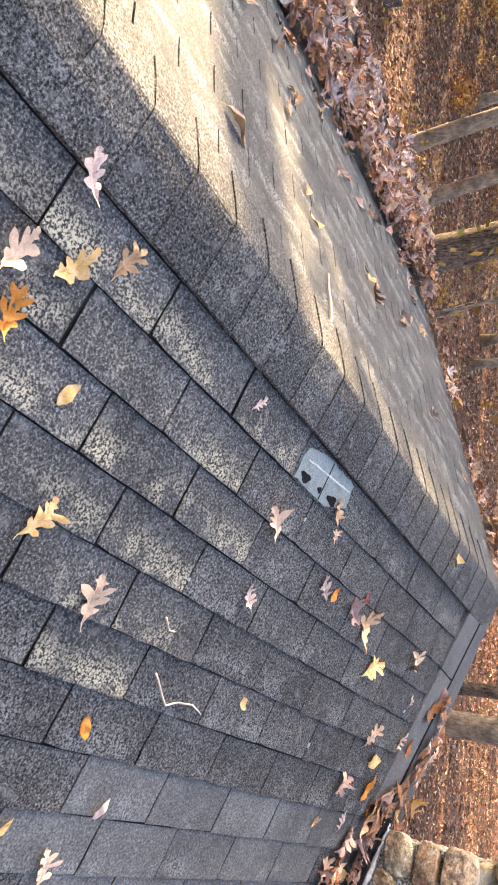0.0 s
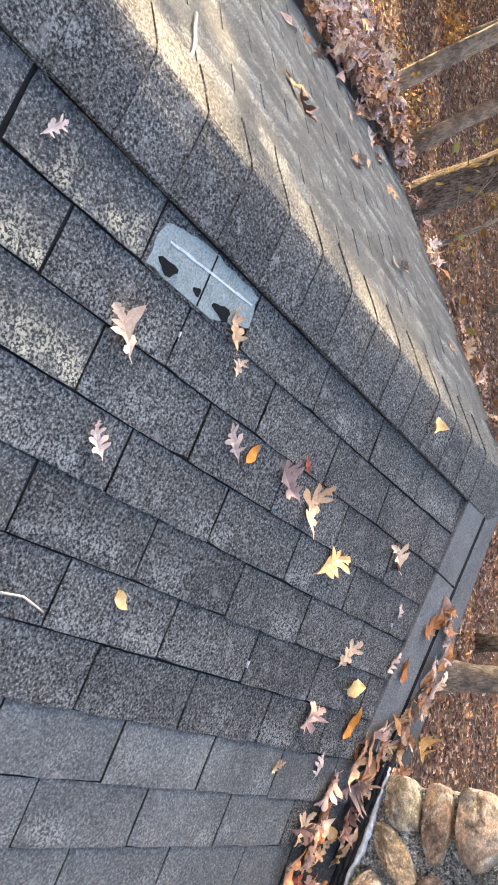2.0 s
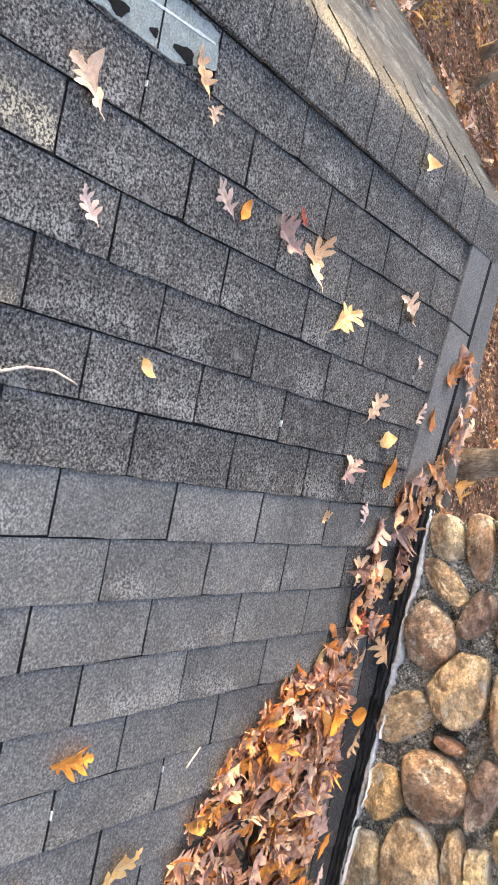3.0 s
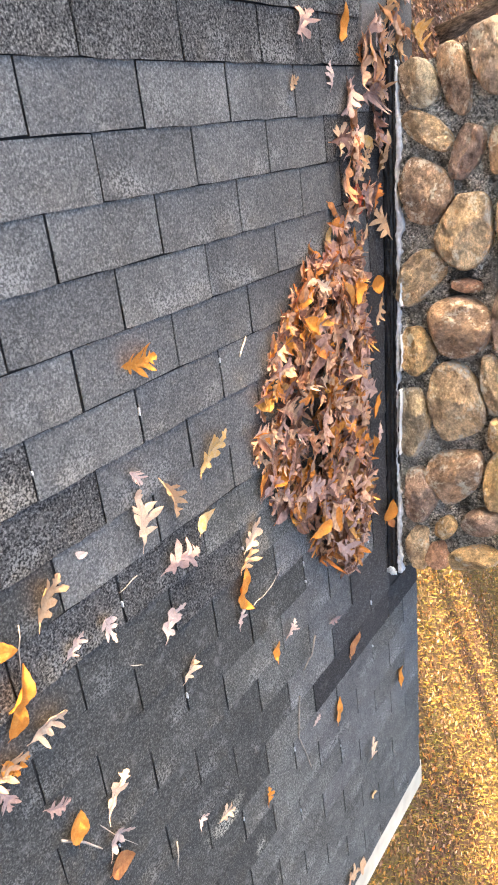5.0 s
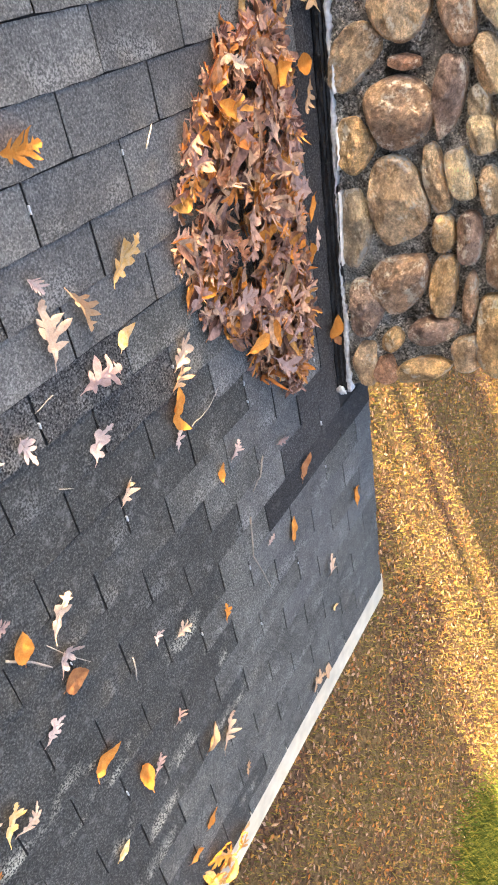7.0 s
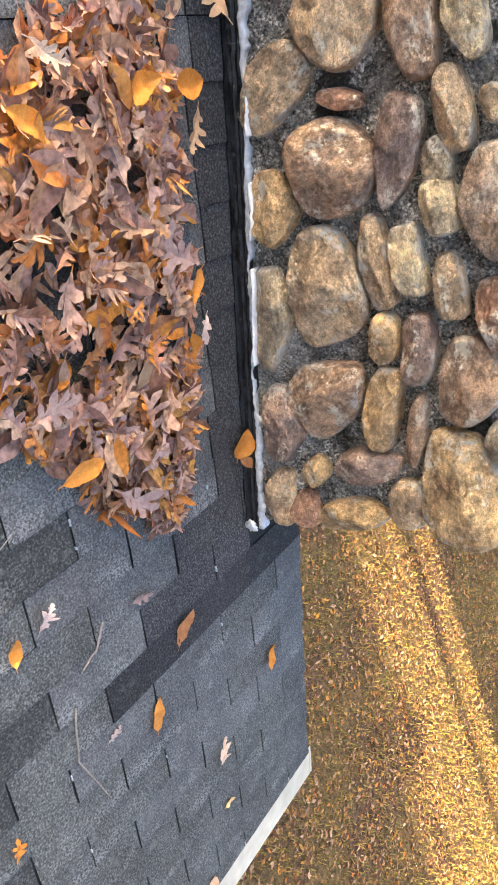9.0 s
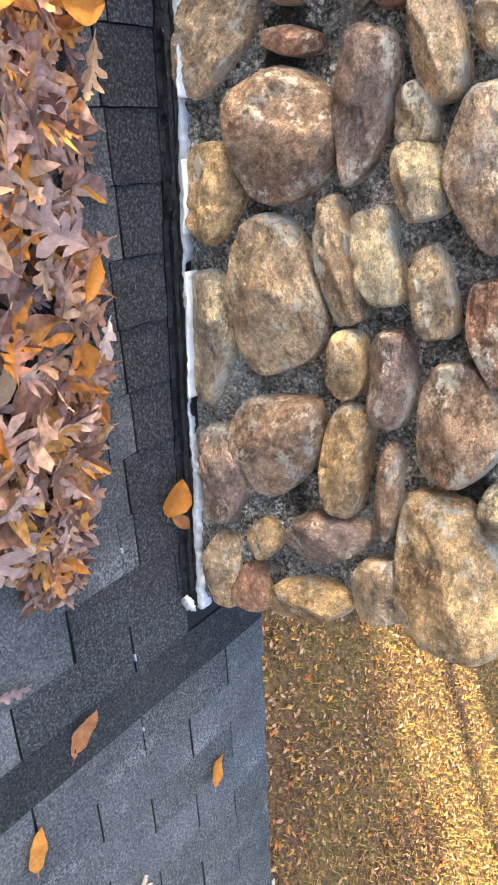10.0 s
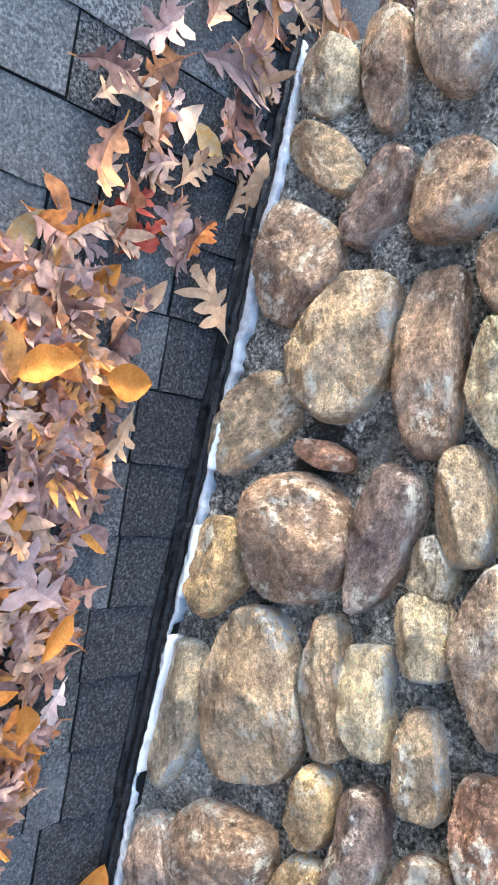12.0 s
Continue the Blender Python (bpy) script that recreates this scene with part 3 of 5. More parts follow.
def course_stones(run, z0, z1, place, seed):
    """Random stones in courses on a face that is not set stone by stone; place(s, z) gives the pose of a point."""
    rng = random.Random(seed)
    z = z0
    while z < z1:
        h, s = rng.uniform(0.10, 0.19), rng.uniform(-0.05, 0.0)
        while s < run - 0.05:
            w = min(rng.uniform(0.13, 0.30), run - s + 0.03)
            seed += 1
            ob = new("stone", stone_mesh(w * 0.92, h * rng.uniform(0.78, 0.95), [rng.uniform(1.8, 4.5) for _ in range(4)], seed, rng.uniform(0.035, 0.05), 6, 24))
            ob.parent = chimney
            ob.color = (*rng.choice(list(STONE_TINTS.values())), 1)
            ob.matrix_local = place(s + w / 2, z + h / 2) @ pose(0, 0, 0, 0, rng.uniform(-7, 7), 0)
            s += w
        z += h


course_stones(CHIMNEY[1] - CHIMNEY[0], 0.11, TOP - 0.05, lambda s, z: pose(CHIMNEY[0] + s, wall_y(CHIMNEY[0] + s), z, 0, 0, SKEW), 1000)
course_stones(DEPTH, -0.9, TOP - 0.05, lambda s, z: pose(CHIMNEY[0] + 0.065, FACE + 0.05 + s, z, 0, 0, -90), 2000)
course_stones(DEPTH, -2.6, TOP - 0.05, lambda s, z: pose(CHIMNEY[1] - 0.03, FACE + 0.06 + s, z, 0, 0, 90), 3000)
bm = bmesh.new()
box(bm, CHIMNEY[0] - 0.06, CHIMNEY[1] + 0.06, FACE - 0.08, FACE + DEPTH + 0.08, TOP, TOP + 0.1, 0.012)
part("cap", bm, MORTAR, chimney, "grey mortar cap")

# flashing along the chimney's foot
flashing = thing("flashing", "tarred black step flashing sealed with white caulk", "flashing", ROOF)
FOOT = (CHIMNEY[0] / COS - 0.02, CHIMNEY[1] / COS - 0.03)
rng = random.Random(5)
x = FOOT[0]
while x < FOOT[1]:
    step = min(rng.uniform(0.16, 0.22), FOOT[1] - x + 0.001)
    bm = bmesh.new()
    lean = rng.uniform(-0.003, 0.003)
    section = ((0.012, 0.0), (-0.014, 0.003), (-0.018, 0.011), (-0.008, 0.015), (-0.006, 0.024), (-0.010, 0.028), (-0.004, 0.034), (-0.008, 0.041), (-0.003, 0.050), (0.012, 0.052))
    rings = []
    for k in range(17):
        at = x - 0.012 + (step + 0.012) * k / 16
        rings.append([bm.verts.new(Vector((at, wall_y(at * COS) + 0.008 + lean + a, c)) + 0.0035 * noise.noise_vector(Vector((at * 26, a * 60, c * 70)))) for a, c in section])
    sides = len(section)
    for one, two in zip(rings, rings[1:]):
        for k in range(sides):
            bm.faces.new((one[k], one[(k + 1) % sides], two[(k + 1) % sides], two[k]))
    bm.faces.new(rings[0][::-1])
    bm.faces.new(rings[-1])
    bmesh.ops.recalc_face_normals(bm, faces=bm.faces)
    part("flashing_step", bm, FLASHING, flashing)
    x += step


def bead(x0, x1, base, width, out, thick, seed):
    """A ragged smear of caulk along the chimney's foot: heights above the roof along x."""
    bm = bmesh.new()
    x, rings = x0, []
    while x < x1:
        def wave(f, k):
            return noise.noise(Vector((x * f, k + seed, 0.3)))
        low = base + 0.006 * wave(5, 1) + 0.005 * wave(24, 2) + 0.003 * wave(90, 3)
        high = max(low + 0.003, low + width * (1 + 1.5 * wave(4.5, 4) + 0.9 * wave(17, 5) + 0.35 * wave(60, 6)) + 0.0012 * wave(140, 7))
        face = wall_y(x * COS) + out - 0.004 * wave(9, 8)
        t = thick * (0.6 + abs(wave(33, 9)))
        ring = [(0.03, low), (0.002, low), (-t, low + 0.2 * (high - low)), (-t * (1 + 0.3 * wave(50, 11)), low + 0.5 * (high - low)), (-t * 0.7, low + 0.8 * (high - low)), (0.002, high), (0.03, high)]
        rings.append([bm.verts.new((x, face + a, c)) for a, c in ring])
        x += 0.005
    for one, two in zip(rings, rings[1:]):
        for k in range(7):
            bm.faces.new((one[k], one[(k + 1) % 7], two[(k + 1) % 7], two[k]))
    bm.faces.new(rings[0][::-1])
    bm.faces.new(rings[-1])
    bmesh.ops.recalc_face_normals(bm, faces=bm.faces)
    for v in bm.verts:
        v.co += 0.0007 * noise.noise_vector(v.co * 90)
    return bm


bm = bead(FOOT[0] + 0.002, FOOT[1] + 0.012, 0.047, 0.013, -0.001, 0.0016, 0)
RUN = plain_material("bright_white_caulk", (0.80, 0.80, 0.79), 0.5, 120.0, 0.08, 0.001)
for x0, x1, base in ((1.70, 1.80, 0.066), (1.90, 2.03, 0.068), (2.10, 2.35, 0.064)):
    part("caulk_run", bead(x0, x1, base, 0.004, -0.016, 0.005, 20 * x0), RUN, flashing, "thin bright run of white caulk", True)
bm2 = bmesh.new()
bmesh.ops.create_icosphere(bm2, subdivisions=3, radius=1.0)
for v in bm2.verts:
    p = v.co * (1 + 0.7 * noise.noise(v.co * 1.9))
    v.co = (FOOT[1] + 0.008 + p.x * 0.017, wall_y(FOOT[1] * COS) - 0.004 + p.y * 0.008, 0.024 + p.z * 0.018)
part("caulk_blob", bm2, CAULK, flashing, "blob of white caulk at the flashing's end", True)
part("caulk_bead", bm, CAULK, flashing, "smeared white caulk", True)

# ---- the white gutter at the eave, and the walls below ----
gutter = thing("gutter", "white painted metal gutter edge along the eave", "gutter", ROOF)
bm = bmesh.new()
GUT = [(0.0, -0.012), (0.012, -0.012), (0.012, -0.085), (0.085, -0.085), (0.100, -0.004), (0.122, 0.004), (0.126, -0.004), (0.104, -0.016), (0.092, -0.097), (0.0, -0.097)]
rings = [[bm.verts.new((EAVE - 0.004 + a, y, b)) for a, b in GUT] for y in (BACK, RAKE + 0.012)]
for k in range(len(GUT)):
    bm.faces.new((rings[0][k], rings[0][(k + 1) % len(GUT)], rings[1][(k + 1) % len(GUT)], rings[1][k]))
bm.faces.new(rings[0][::-1])
bm.faces.new(rings[1])
bmesh.ops.recalc_face_normals(bm, faces=bm.faces)
part("trough", bm, PAINT, gutter)
bm = bmesh.new()
box(bm, EAVE + 0.0, EAVE + 0.118, RAKE + 0.006, RAKE + 0.018, -0.097, 0.004)
part("end_cap", bm, PAINT, gutter)
bm = bmesh.new()
box(bm, EAVE - 0.03, EAVE + 0.118, BACK, RAKE + 0.02, -0.0025, 0.0012, 0.001)
part("drip_edge", bm, PAINT, gutter)

wall_x = (EAVE * COS - 0.35, -2.55)
bm = bmesh.new()
box(bm, wall_x[0] - 0.153, wall_x[0] - 0.003, BACK + 0.152, 0.798, -0.1, RIDGE - (EAVE - 0.3) * SIN - 0.06)
tagged(part("wall_south", bm, SIDING), "pale grey house wall below the eave", "wall", kind="structure")
bm = bmesh.new()
box(bm, wall_x[1] + 0.003, wall_x[1] + 0.153, BACK + 0.152, 0.798, -0.1, RIDGE - 1.0)
tagged(part("wall_north", bm, SIDING), "pale grey house wall on the far side", "wall", kind="structure")
bm = bmesh.new()
outline = [(wall_x[1], -0.1), (wall_x[0], -0.1), (wall_x[0], RIDGE - (EAVE - 0.3) * SIN - 0.06), (0, RIDGE - 0.06), (-LOW_BREAK * COS, RIDGE - LOW_BREAK * SIN - 0.08), (wall_x[1], RIDGE - 1.0)]
prism(bm, outline, 0, 0.15)
bm.transform(Matrix.Translation((0, 0.80 + 0.15, 0)) @ Matrix.Rotation(math.pi / 2, 4, "X"))
tagged(part("wall_gable", bm, SIDING), "pale grey gable wall under the roof edge", "wall", kind="structure")
bm = bmesh.new()
prism(bm, outline, 0, 0.15)
bm.transform(Matrix.Translation((0, BACK + 0.15, 0)) @ Matrix.Rotation(math.pi / 2, 4, "X"))
tagged(part("wall_back", bm, SIDING), "pale grey wall closing the house behind", "wall", kind="structure")

# the nearly flat lower roof past the other slope
low_roof = thing("roof_low", "nearly flat lower roof edge buried in fallen leaves", "roof", pose(-LOW_BREAK * COS, 0, RIDGE - LOW_BREAK * SIN - 0.002, 0, -3.0, 0) @ Matrix.Rotation(math.pi, 4, "Z"), "structure")
bm = bmesh.new()
box(bm, -0.01, 0.78, -RAKE_NORTH, -BACK, -0.05, 0.004, 0.002)
part("roofing", bm, SHINGLE, low_roof)

# ---- small roofing pieces ----
def on_tab(x):
    """Height of a shingle's face at x down the slope."""
    s = (x - FIRST) % ROW / ROW
    return 0.0040 + 0.0055 * s


for k, outline in enumerate(([(0.105, 0.955), (0.112, 1.112), (0.43, 1.077), (0.42, 0.918)], [(0.425, 0.916), (0.436, 1.076), (1.02, 1.012), (0.99, 0.845)], [(0.105, 1.134), (0.10, RAKE + 0.008), (1.04, RAKE + 0.008), (1.03, 1.036)])):
    bm = bmesh.new()
    prism(bm, outline, 0.003, 0.0155 if k < 2 else 0.0145)
    bmesh.ops.bevel(bm, geom=bm.edges[:], offset=0.0015, segments=1, affect="EDGES")
    part("edge_strip", bm, RAKE_STRIP, near, "smooth grey strip along the gable edge")

bm = bmesh.new()
prism(bm, [(0.10, 1.110), (0.10, 1.138), (1.03, 1.040), (1.03, 1.008)], 0.003, 0.0142)
part("edge_seam", bm, TAR, near, "black tarred seam between the edge strips")

bm = bmesh.new()
torn = [(0.197, -0.594), (0.178, -0.531), (0.168, -0.465), (0.174, -0.432), (0.169, -0.353), (0.176, -0.313), (0.242, -0.303), (0.262, -0.353), (0.281, -0.41), (0.283, -0.50), (0.281, -0.596), (0.229, -0.603)]
ragged = []
for (xa, ya), (xb, yb) in zip(torn, torn[1:] + torn[:1]):
    for k in range(5):
        f = k / 5
        jag = noise.noise_vector(Vector((xa + f * (xb - xa), ya + f * (yb - ya), 0)) * 60) * 0.006
        ragged.append((min(xa + f * (xb - xa) + jag.x, 0.283), ya + f * (yb - ya) + jag.y))
prism(bm, ragged, 0.004, lambda x, y: on_tab(x) + 0.0018)
patch = part("bare_patch", bm, BARE_PATCH, near, "bare grey patch where the granules have torn away")
for cx, cy, rx, ry, a in ((0.262, -0.552, 0.013, 0.024, 20), (0.259, -0.468, 0.008, 0.010, 0), (0.256, -0.390, 0.013, 0.026, 25)):
    bm = bmesh.new()
    ring = []
    for i in range(14):
        w = 2 * math.pi * i / 14
        r = 1 + 0.25 * math.sin(3 * w + a)
        ring.append((cx + rx * r * math.cos(w), cy + ry * r * math.sin(w)))
    prism(bm, ring, 0.006, lambda x, y: on_tab(x) + 0.0032)
    part("tar_spot", bm, TAR, patch, "black tar spot")
bm = bmesh.new()
edges = [[], []]
for k in range(26):
    f = k / 25
    mid, wide = 0.220 - 0.022 * f + 0.002 * noise.noise(Vector((f * 9, 1, 0))), 0.0022 + 0.0026 * abs(noise.noise(Vector((f * 22, 4, 0))))
    edges[0].append((mid - wide, -0.57 + 0.25 * f))
    edges[1].append((mid + wide, -0.57 + 0.25 * f))
prism(bm, edges[0] + edges[1][::-1], 0.006, lambda x, y: on_tab(x) + 0.0028)
part("scratch", bm, SCRATCH, patch, "pale scratch")
bm = bmesh.new()
prism(bm, [(0.172, -0.458), (0.172, -0.454), (0.282, -0.4525), (0.282, -0.4565)], 0.006, lambda x, y: on_tab(x) + 0.0025)
part("seam", bm, TAR, patch, "dark seam")


# ---- leaves ----
def leaf_side(kind, rng, hand):
    """The edge of one half of a leaf from stalk to tip: rows of (place on the midrib, x, y)."""
    if kind in "eb":
        wide = rng.uniform(0.20, 0.27) if kind == "e" else rng.uniform(0.33, 0.38)
        return [(k / 12, k / 12, hand * (wide * math.sin(math.pi * (k / 12) ** 0.85) ** 0.85 + 0.008 * math.sin(k * 2.6))) for k in range(13)]
    edge = [(0.0, 0.0, 0.012 * hand), (0.07, 0.07, hand * rng.uniform(0.03, 0.06))]
    count = rng.choice((2, 3, 3, 3))
    scale = rng.uniform(0.85, 1.2)
    for k in range(count):
        f = (k + 0.5) / count
        s0 = 0.12 + 0.60 * f + rng.uniform(-0.05, 0.05)
        long = scale * rng.uniform(0.65, 1.15) * (0.25, 0.36, 0.33, 0.26)[k]
        half = rng.uniform(0.074, 0.105) * (3.2 / count) * (0.7 + 0.4 * math.sin(math.pi * f))
        a = radians(76 - 28 * f + rng.uniform(-12, 12))
        u, n = Vector((math.cos(a), math.sin(a))), Vector((-math.sin(a), math.cos(a)))
        root = Vector((s0, 0))
        fork, taper = rng.uniform(0.0, 0.2), rng.uniform(0.55, 1.0)
        for d, out, side in ((-0.055, 0.30, 0.75), (-0.03, 0.58, 0.75), (-0.018, 0.82, (0.72 + fork) * taper), (-0.006, 0.97, 0.4 * taper), (0.0, 1.08, 0.0), (0.008, 0.95, -0.42 * taper), (0.018, 0.76, (-0.74 - fork) * taper), (0.03, 0.55, -0.7), (0.055, 0.30, -0.7)):
            p = root + u * long * out + n * half * side
            edge.append((s0 + d, p.x, hand * max(p.y, 0.02, 0.085 * math.sin(math.pi * min(0.95, max(0.05, p.x))))))
    edge += [(0.82, 0.82, hand * 0.06), (0.87, 0.90, hand * rng.uniform(0.08, 0.16)), (0.92, 0.91, hand * 0.06), (0.97, 0.98, hand * rng.uniform(0.045, 0.085)), (1.0, 1.03, 0.012 * hand)]
    return edge


def leaf_into(bm, kind, length, seed, m, curl=1.0):
    """A leaf from its stalk at the origin along x. kind o: lobed oak leaf, e: plain oval leaf, b: broad oval leaf."""
    rng = random.Random(seed)
    roll, bend, twist = rng.uniform(-0.5, 1.2) * curl, rng.uniform(-0.25, 0.5) * curl, rng.uniform(-0.6, 0.6) * curl
    sway, phase, fold = rng.uniform(-0.13, 0.13), rng.uniform(0, 6), rng.uniform(-0.2, 0.42) * curl

    def put(x, y, groove=0.0):
        z = fold * (abs(y) - 0.12) + roll * y * y * 1.6 + bend * (x - 0.5) ** 2 + twist * y * (x - 0.4) + 0.03 * curl * math.sin(5 * x + 4 * y + phase) + 0.02 * curl * math.sin(13 * x + 9 * abs(y) + phase) - groove
        return bm.verts.new(m @ (Vector((x, y + sway * math.sin(math.pi * min(max(x, 0), 1)), z)) * length))

    for hand in (1, -1):
        before = None
        for s0, x, y in leaf_side(kind, rng, hand):
            line = (put(s0, 0.0, 0.02), put(s0 + 0.5 * (x - s0), y * 0.5), put(x, y))
            if before:
                for k in range(2):
                    quad = (before[k], line[k], line[k + 1], before[k + 1])
                    bm.faces.new(quad if hand > 0 else quad[::-1])
            before = line
    stalk = [put(x, y) for x, y in ((-0.12, -0.010), (0.02, -0.012), (0.02, 0.012), (-0.12, 0.010))]
    bm.faces.new(stalk)


WORDS = {"buff": "buff", "pale": "pale pinkish", "tan": "tan", "mauve": "mauve-brown", "orange": "orange", "yellow": "yellow", "rust": "rusty brown", "red": "dark red"}
LEAVES_A = [('o buff', 0.41, -0.581, -127.0, 0.101), ('o pale', 0.592, -0.528, -146.0, 0.065), ('o tan', 0.264, -0.342, -153.0, 0.085), ('o buff', 0.324, -0.284, 162.0, 0.047), ('o pale', 0.456, -0.21, -134.0, 0.082), ('e orange', 0.454, -0.141, 156.0, 0.058), ('o mauve', 0.454, 0.017, -123.0, 0.112), ('o red', 0.397, 0.056, -127.0, 0.04), ('o tan', 0.477, 0.152, 166.0, 0.135), ('o yellow', 0.576, 0.325, 125.0, 0.129), ('o buff', 0.466, 0.626, -112.0, 0.13), ('o pale', 0.596, 0.774, -175.0, 0.049), ('e yellow', 0.833, -0.31, 57.0, 0.054), ('e yellow', 0.085, 0.518, 114.0, 0.11), ('o buff', 0.768, 0.567, 140.0, 0.113), ('e yellow', 0.847, 0.676, 101.0, 0.11), ('o mauve', 0.955, 0.487, 124.0, 0.111), ('e orange', 0.942, 0.726, 157.0, 0.11), ('o mauve', 0.952, 0.871, 135.0, 0.127)]
LEAVES_B = [('o tan', 1.098, 0.442, 125.0, 0.055), ('o rust', 0.584, 1.003, 130.0, 0.135), ('o rust', 0.505, 1.092, 109.0, 0.078), ('o pale', 0.604, 1.124, 175.0, 0.062), ('o pale', 0.742, 0.846, 156.0, 0.082), ('e rust', 0.746, 0.914, -171.0, 0.084), ('o buff', 0.757, 1.211, 161.0, 0.127), ('o pale', 1.076, 0.647, 180.0, 0.071), ('o mauve', 0.786, 1.119, 118.0, 0.12), ('o tan', 0.97, 1.092, -166.0, 0.135), ('o yellow', 0.965, 1.248, -131.0, 0.135), ('o tan', 1.118, 0.948, 72.0, 0.135), ('o mauve', 1.134, 0.731, -44.0, 0.127), ('o rust', 1.019, 0.838, 173.0, 0.055), ('o pale', 0.711, 1.153, -143.0, 0.09), ('o mauve', 0.794, 1.1, 168.0, 0.052), ('o pale', 0.166, -1.505, -145.0, 0.081), ('o buff', 0.338, -1.534, 168.0, 0.089), ('o yellow', 0.29, -1.439, 151.0, 0.098)]
LEAVES_C = [('o tan', 0.218, -1.344, 164.0, 0.082), ('o orange', 0.422, -1.481, -172.0, 0.085), ('e yellow', 0.47, -1.304, 159.0, 0.058), ('o yellow', 0.674, -1.222, 159.0, 0.094), ('o buff', 0.762, -1.004, -170.0, 0.103), ('e orange', 0.993, -0.832, -151.0, 0.057), ('e pale', 1.152, -0.649, 159.0, 0.055), ('e yellow', 1.21, -0.898, 138.0, 0.045), ('o buff', 1.286, -0.734, -159.0, 0.087), ('o pale', 0.215, -0.85, 150.0, 0.04), ('o orange', 1.626, -0.29, 86.0, 0.109), ('o yellow', 1.921, -0.085, 124.0, 0.133), ('o pale', 1.873, -0.358, 36.0, 0.054), ('o buff', 1.97, -0.368, 172.0, 0.135), ('o tan', 1.971, -0.265, 14.0, 0.104), ('e yellow', 2.088, -0.144, 122.0, 0.077), ('o mauve', 2.132, -0.268, 92.0, 0.119), ('e pale', 1.962, -0.54, 63.0, 0.035), ('o tan', 2.005, -0.65, 140.0, 0.105)]
LEAVES_D = [('o pale', 2.16, -0.523, 18.0, 0.083), ('o pale', 2.144, -0.611, 120.0, 0.066), ('o pale', 2.278, -0.316, 122.0, 0.099), ('o buff', 2.446, -0.284, 133.0, 0.073), ('e orange', 2.141, -0.76, 149.0, 0.1), ('o buff', 2.262, -0.72, 89.0, 0.095), ('o orange', 2.298, -0.8, 100.0, 0.052), ('o mauve', 2.346, -0.848, 8.0, 0.064), ('e orange', 2.282, -0.821, 30.0, 0.064), ('o buff', 2.578, -0.59, 134.0, 0.109), ('o mauve', 2.465, -0.738, 65.0, 0.07), ('b orange', 2.562, -0.706, 160.0, 0.08), ('o pale', 2.698, -0.619, 89.0, 0.088), ('b rust', 2.775, -0.62, 73.0, 0.088), ('o pale', 2.846, -0.72, 109.0, 0.076), ('e orange', 3.083, -0.633, 91.0, 0.11), ('e orange', 3.298, -0.544, 176.0, 0.105), ('o mauve', 3.33, -0.484, 134.0, 0.067), ('o buff', 2.862, -0.985, 17.0, 0.133)]
LEAVES_E = [('o yellow', 2.923, -0.915, 143.0, 0.093), ('o buff', 2.976, -0.878, 116.0, 0.081), ('o orange', 3.027, -1.007, 156.0, 0.068), ('e yellow', 3.448, -0.696, 108.0, 0.062), ('o mauve', 3.274, -0.352, 147.0, 0.054), ('o pale', 2.936, -0.334, 115.0, 0.041), ('o buff', 3.017, -0.23, 83.0, 0.069), ('o orange', 3.146, -0.026, 169.0, 0.067), ('e tan', 3.527, -0.244, 137.0, 0.104), ('o buff', 3.602, -0.162, 130.0, 0.135), ('o tan', 3.91, -0.108, 150.0, 0.059), ('e orange', 3.864, -0.347, 123.0, 0.08), ('e orange', 3.901, -0.466, 71.0, 0.079), ('e yellow', 3.846, 0.695, 69.0, 0.064), ('o buff', 3.586, 0.688, 168.0, 0.112), ('e orange', 3.43, 0.984, 142.0, 0.09), ('e orange', 3.186, 0.452, 166.0, 0.11), ('e rust', 3.0, 0.601, 143.0, 0.11), ('o mauve', 2.792, 0.462, 75.0, 0.07)]
LEAVES_F = [('o pale', 2.644, 0.187, 143.0, 0.067), ('e orange', 2.662, 0.097, 162.0, 0.065), ('o buff', 2.22, 0.036, 128.0, 0.103), ('o tan', 2.28, 0.0, 140.0, 0.078), ('e orange', 2.386, -0.036, 28.0, 0.11), ('e orange', 2.346, -0.018, 161.0, 0.088), ('o pale', 2.438, -0.05, 160.0, 0.073), ('b orange', 2.575, 0.905, 155.0, 0.092), ('e rust', 2.640, 0.915, 40.0, 0.06), ('o pale', 3.106, 0.296, 114.0, 0.034), ('o tan', 4.083, 0.454, 75.0, 0.135), ('e tan', 4.124, 0.556, 168.0, 0.094), ('o mauve', 1.114, 0.75, -161.0, 0.072), ('o tan', 1.026, 0.893, -153.0, 0.059), ('o mauve', 1.141, 0.893, 91.0, 0.135), ('o buff', 1.248, 0.672, 142.0, 0.111), ('o mauve', 1.254, 0.759, 136.0, 0.117), ('e buff', 1.252, 0.827, 160.0, 0.08), ('e yellow', 1.26, 0.874, 66.0, 0.078), ('o tan', 1.315, 0.863, 133.0, 0.102)]
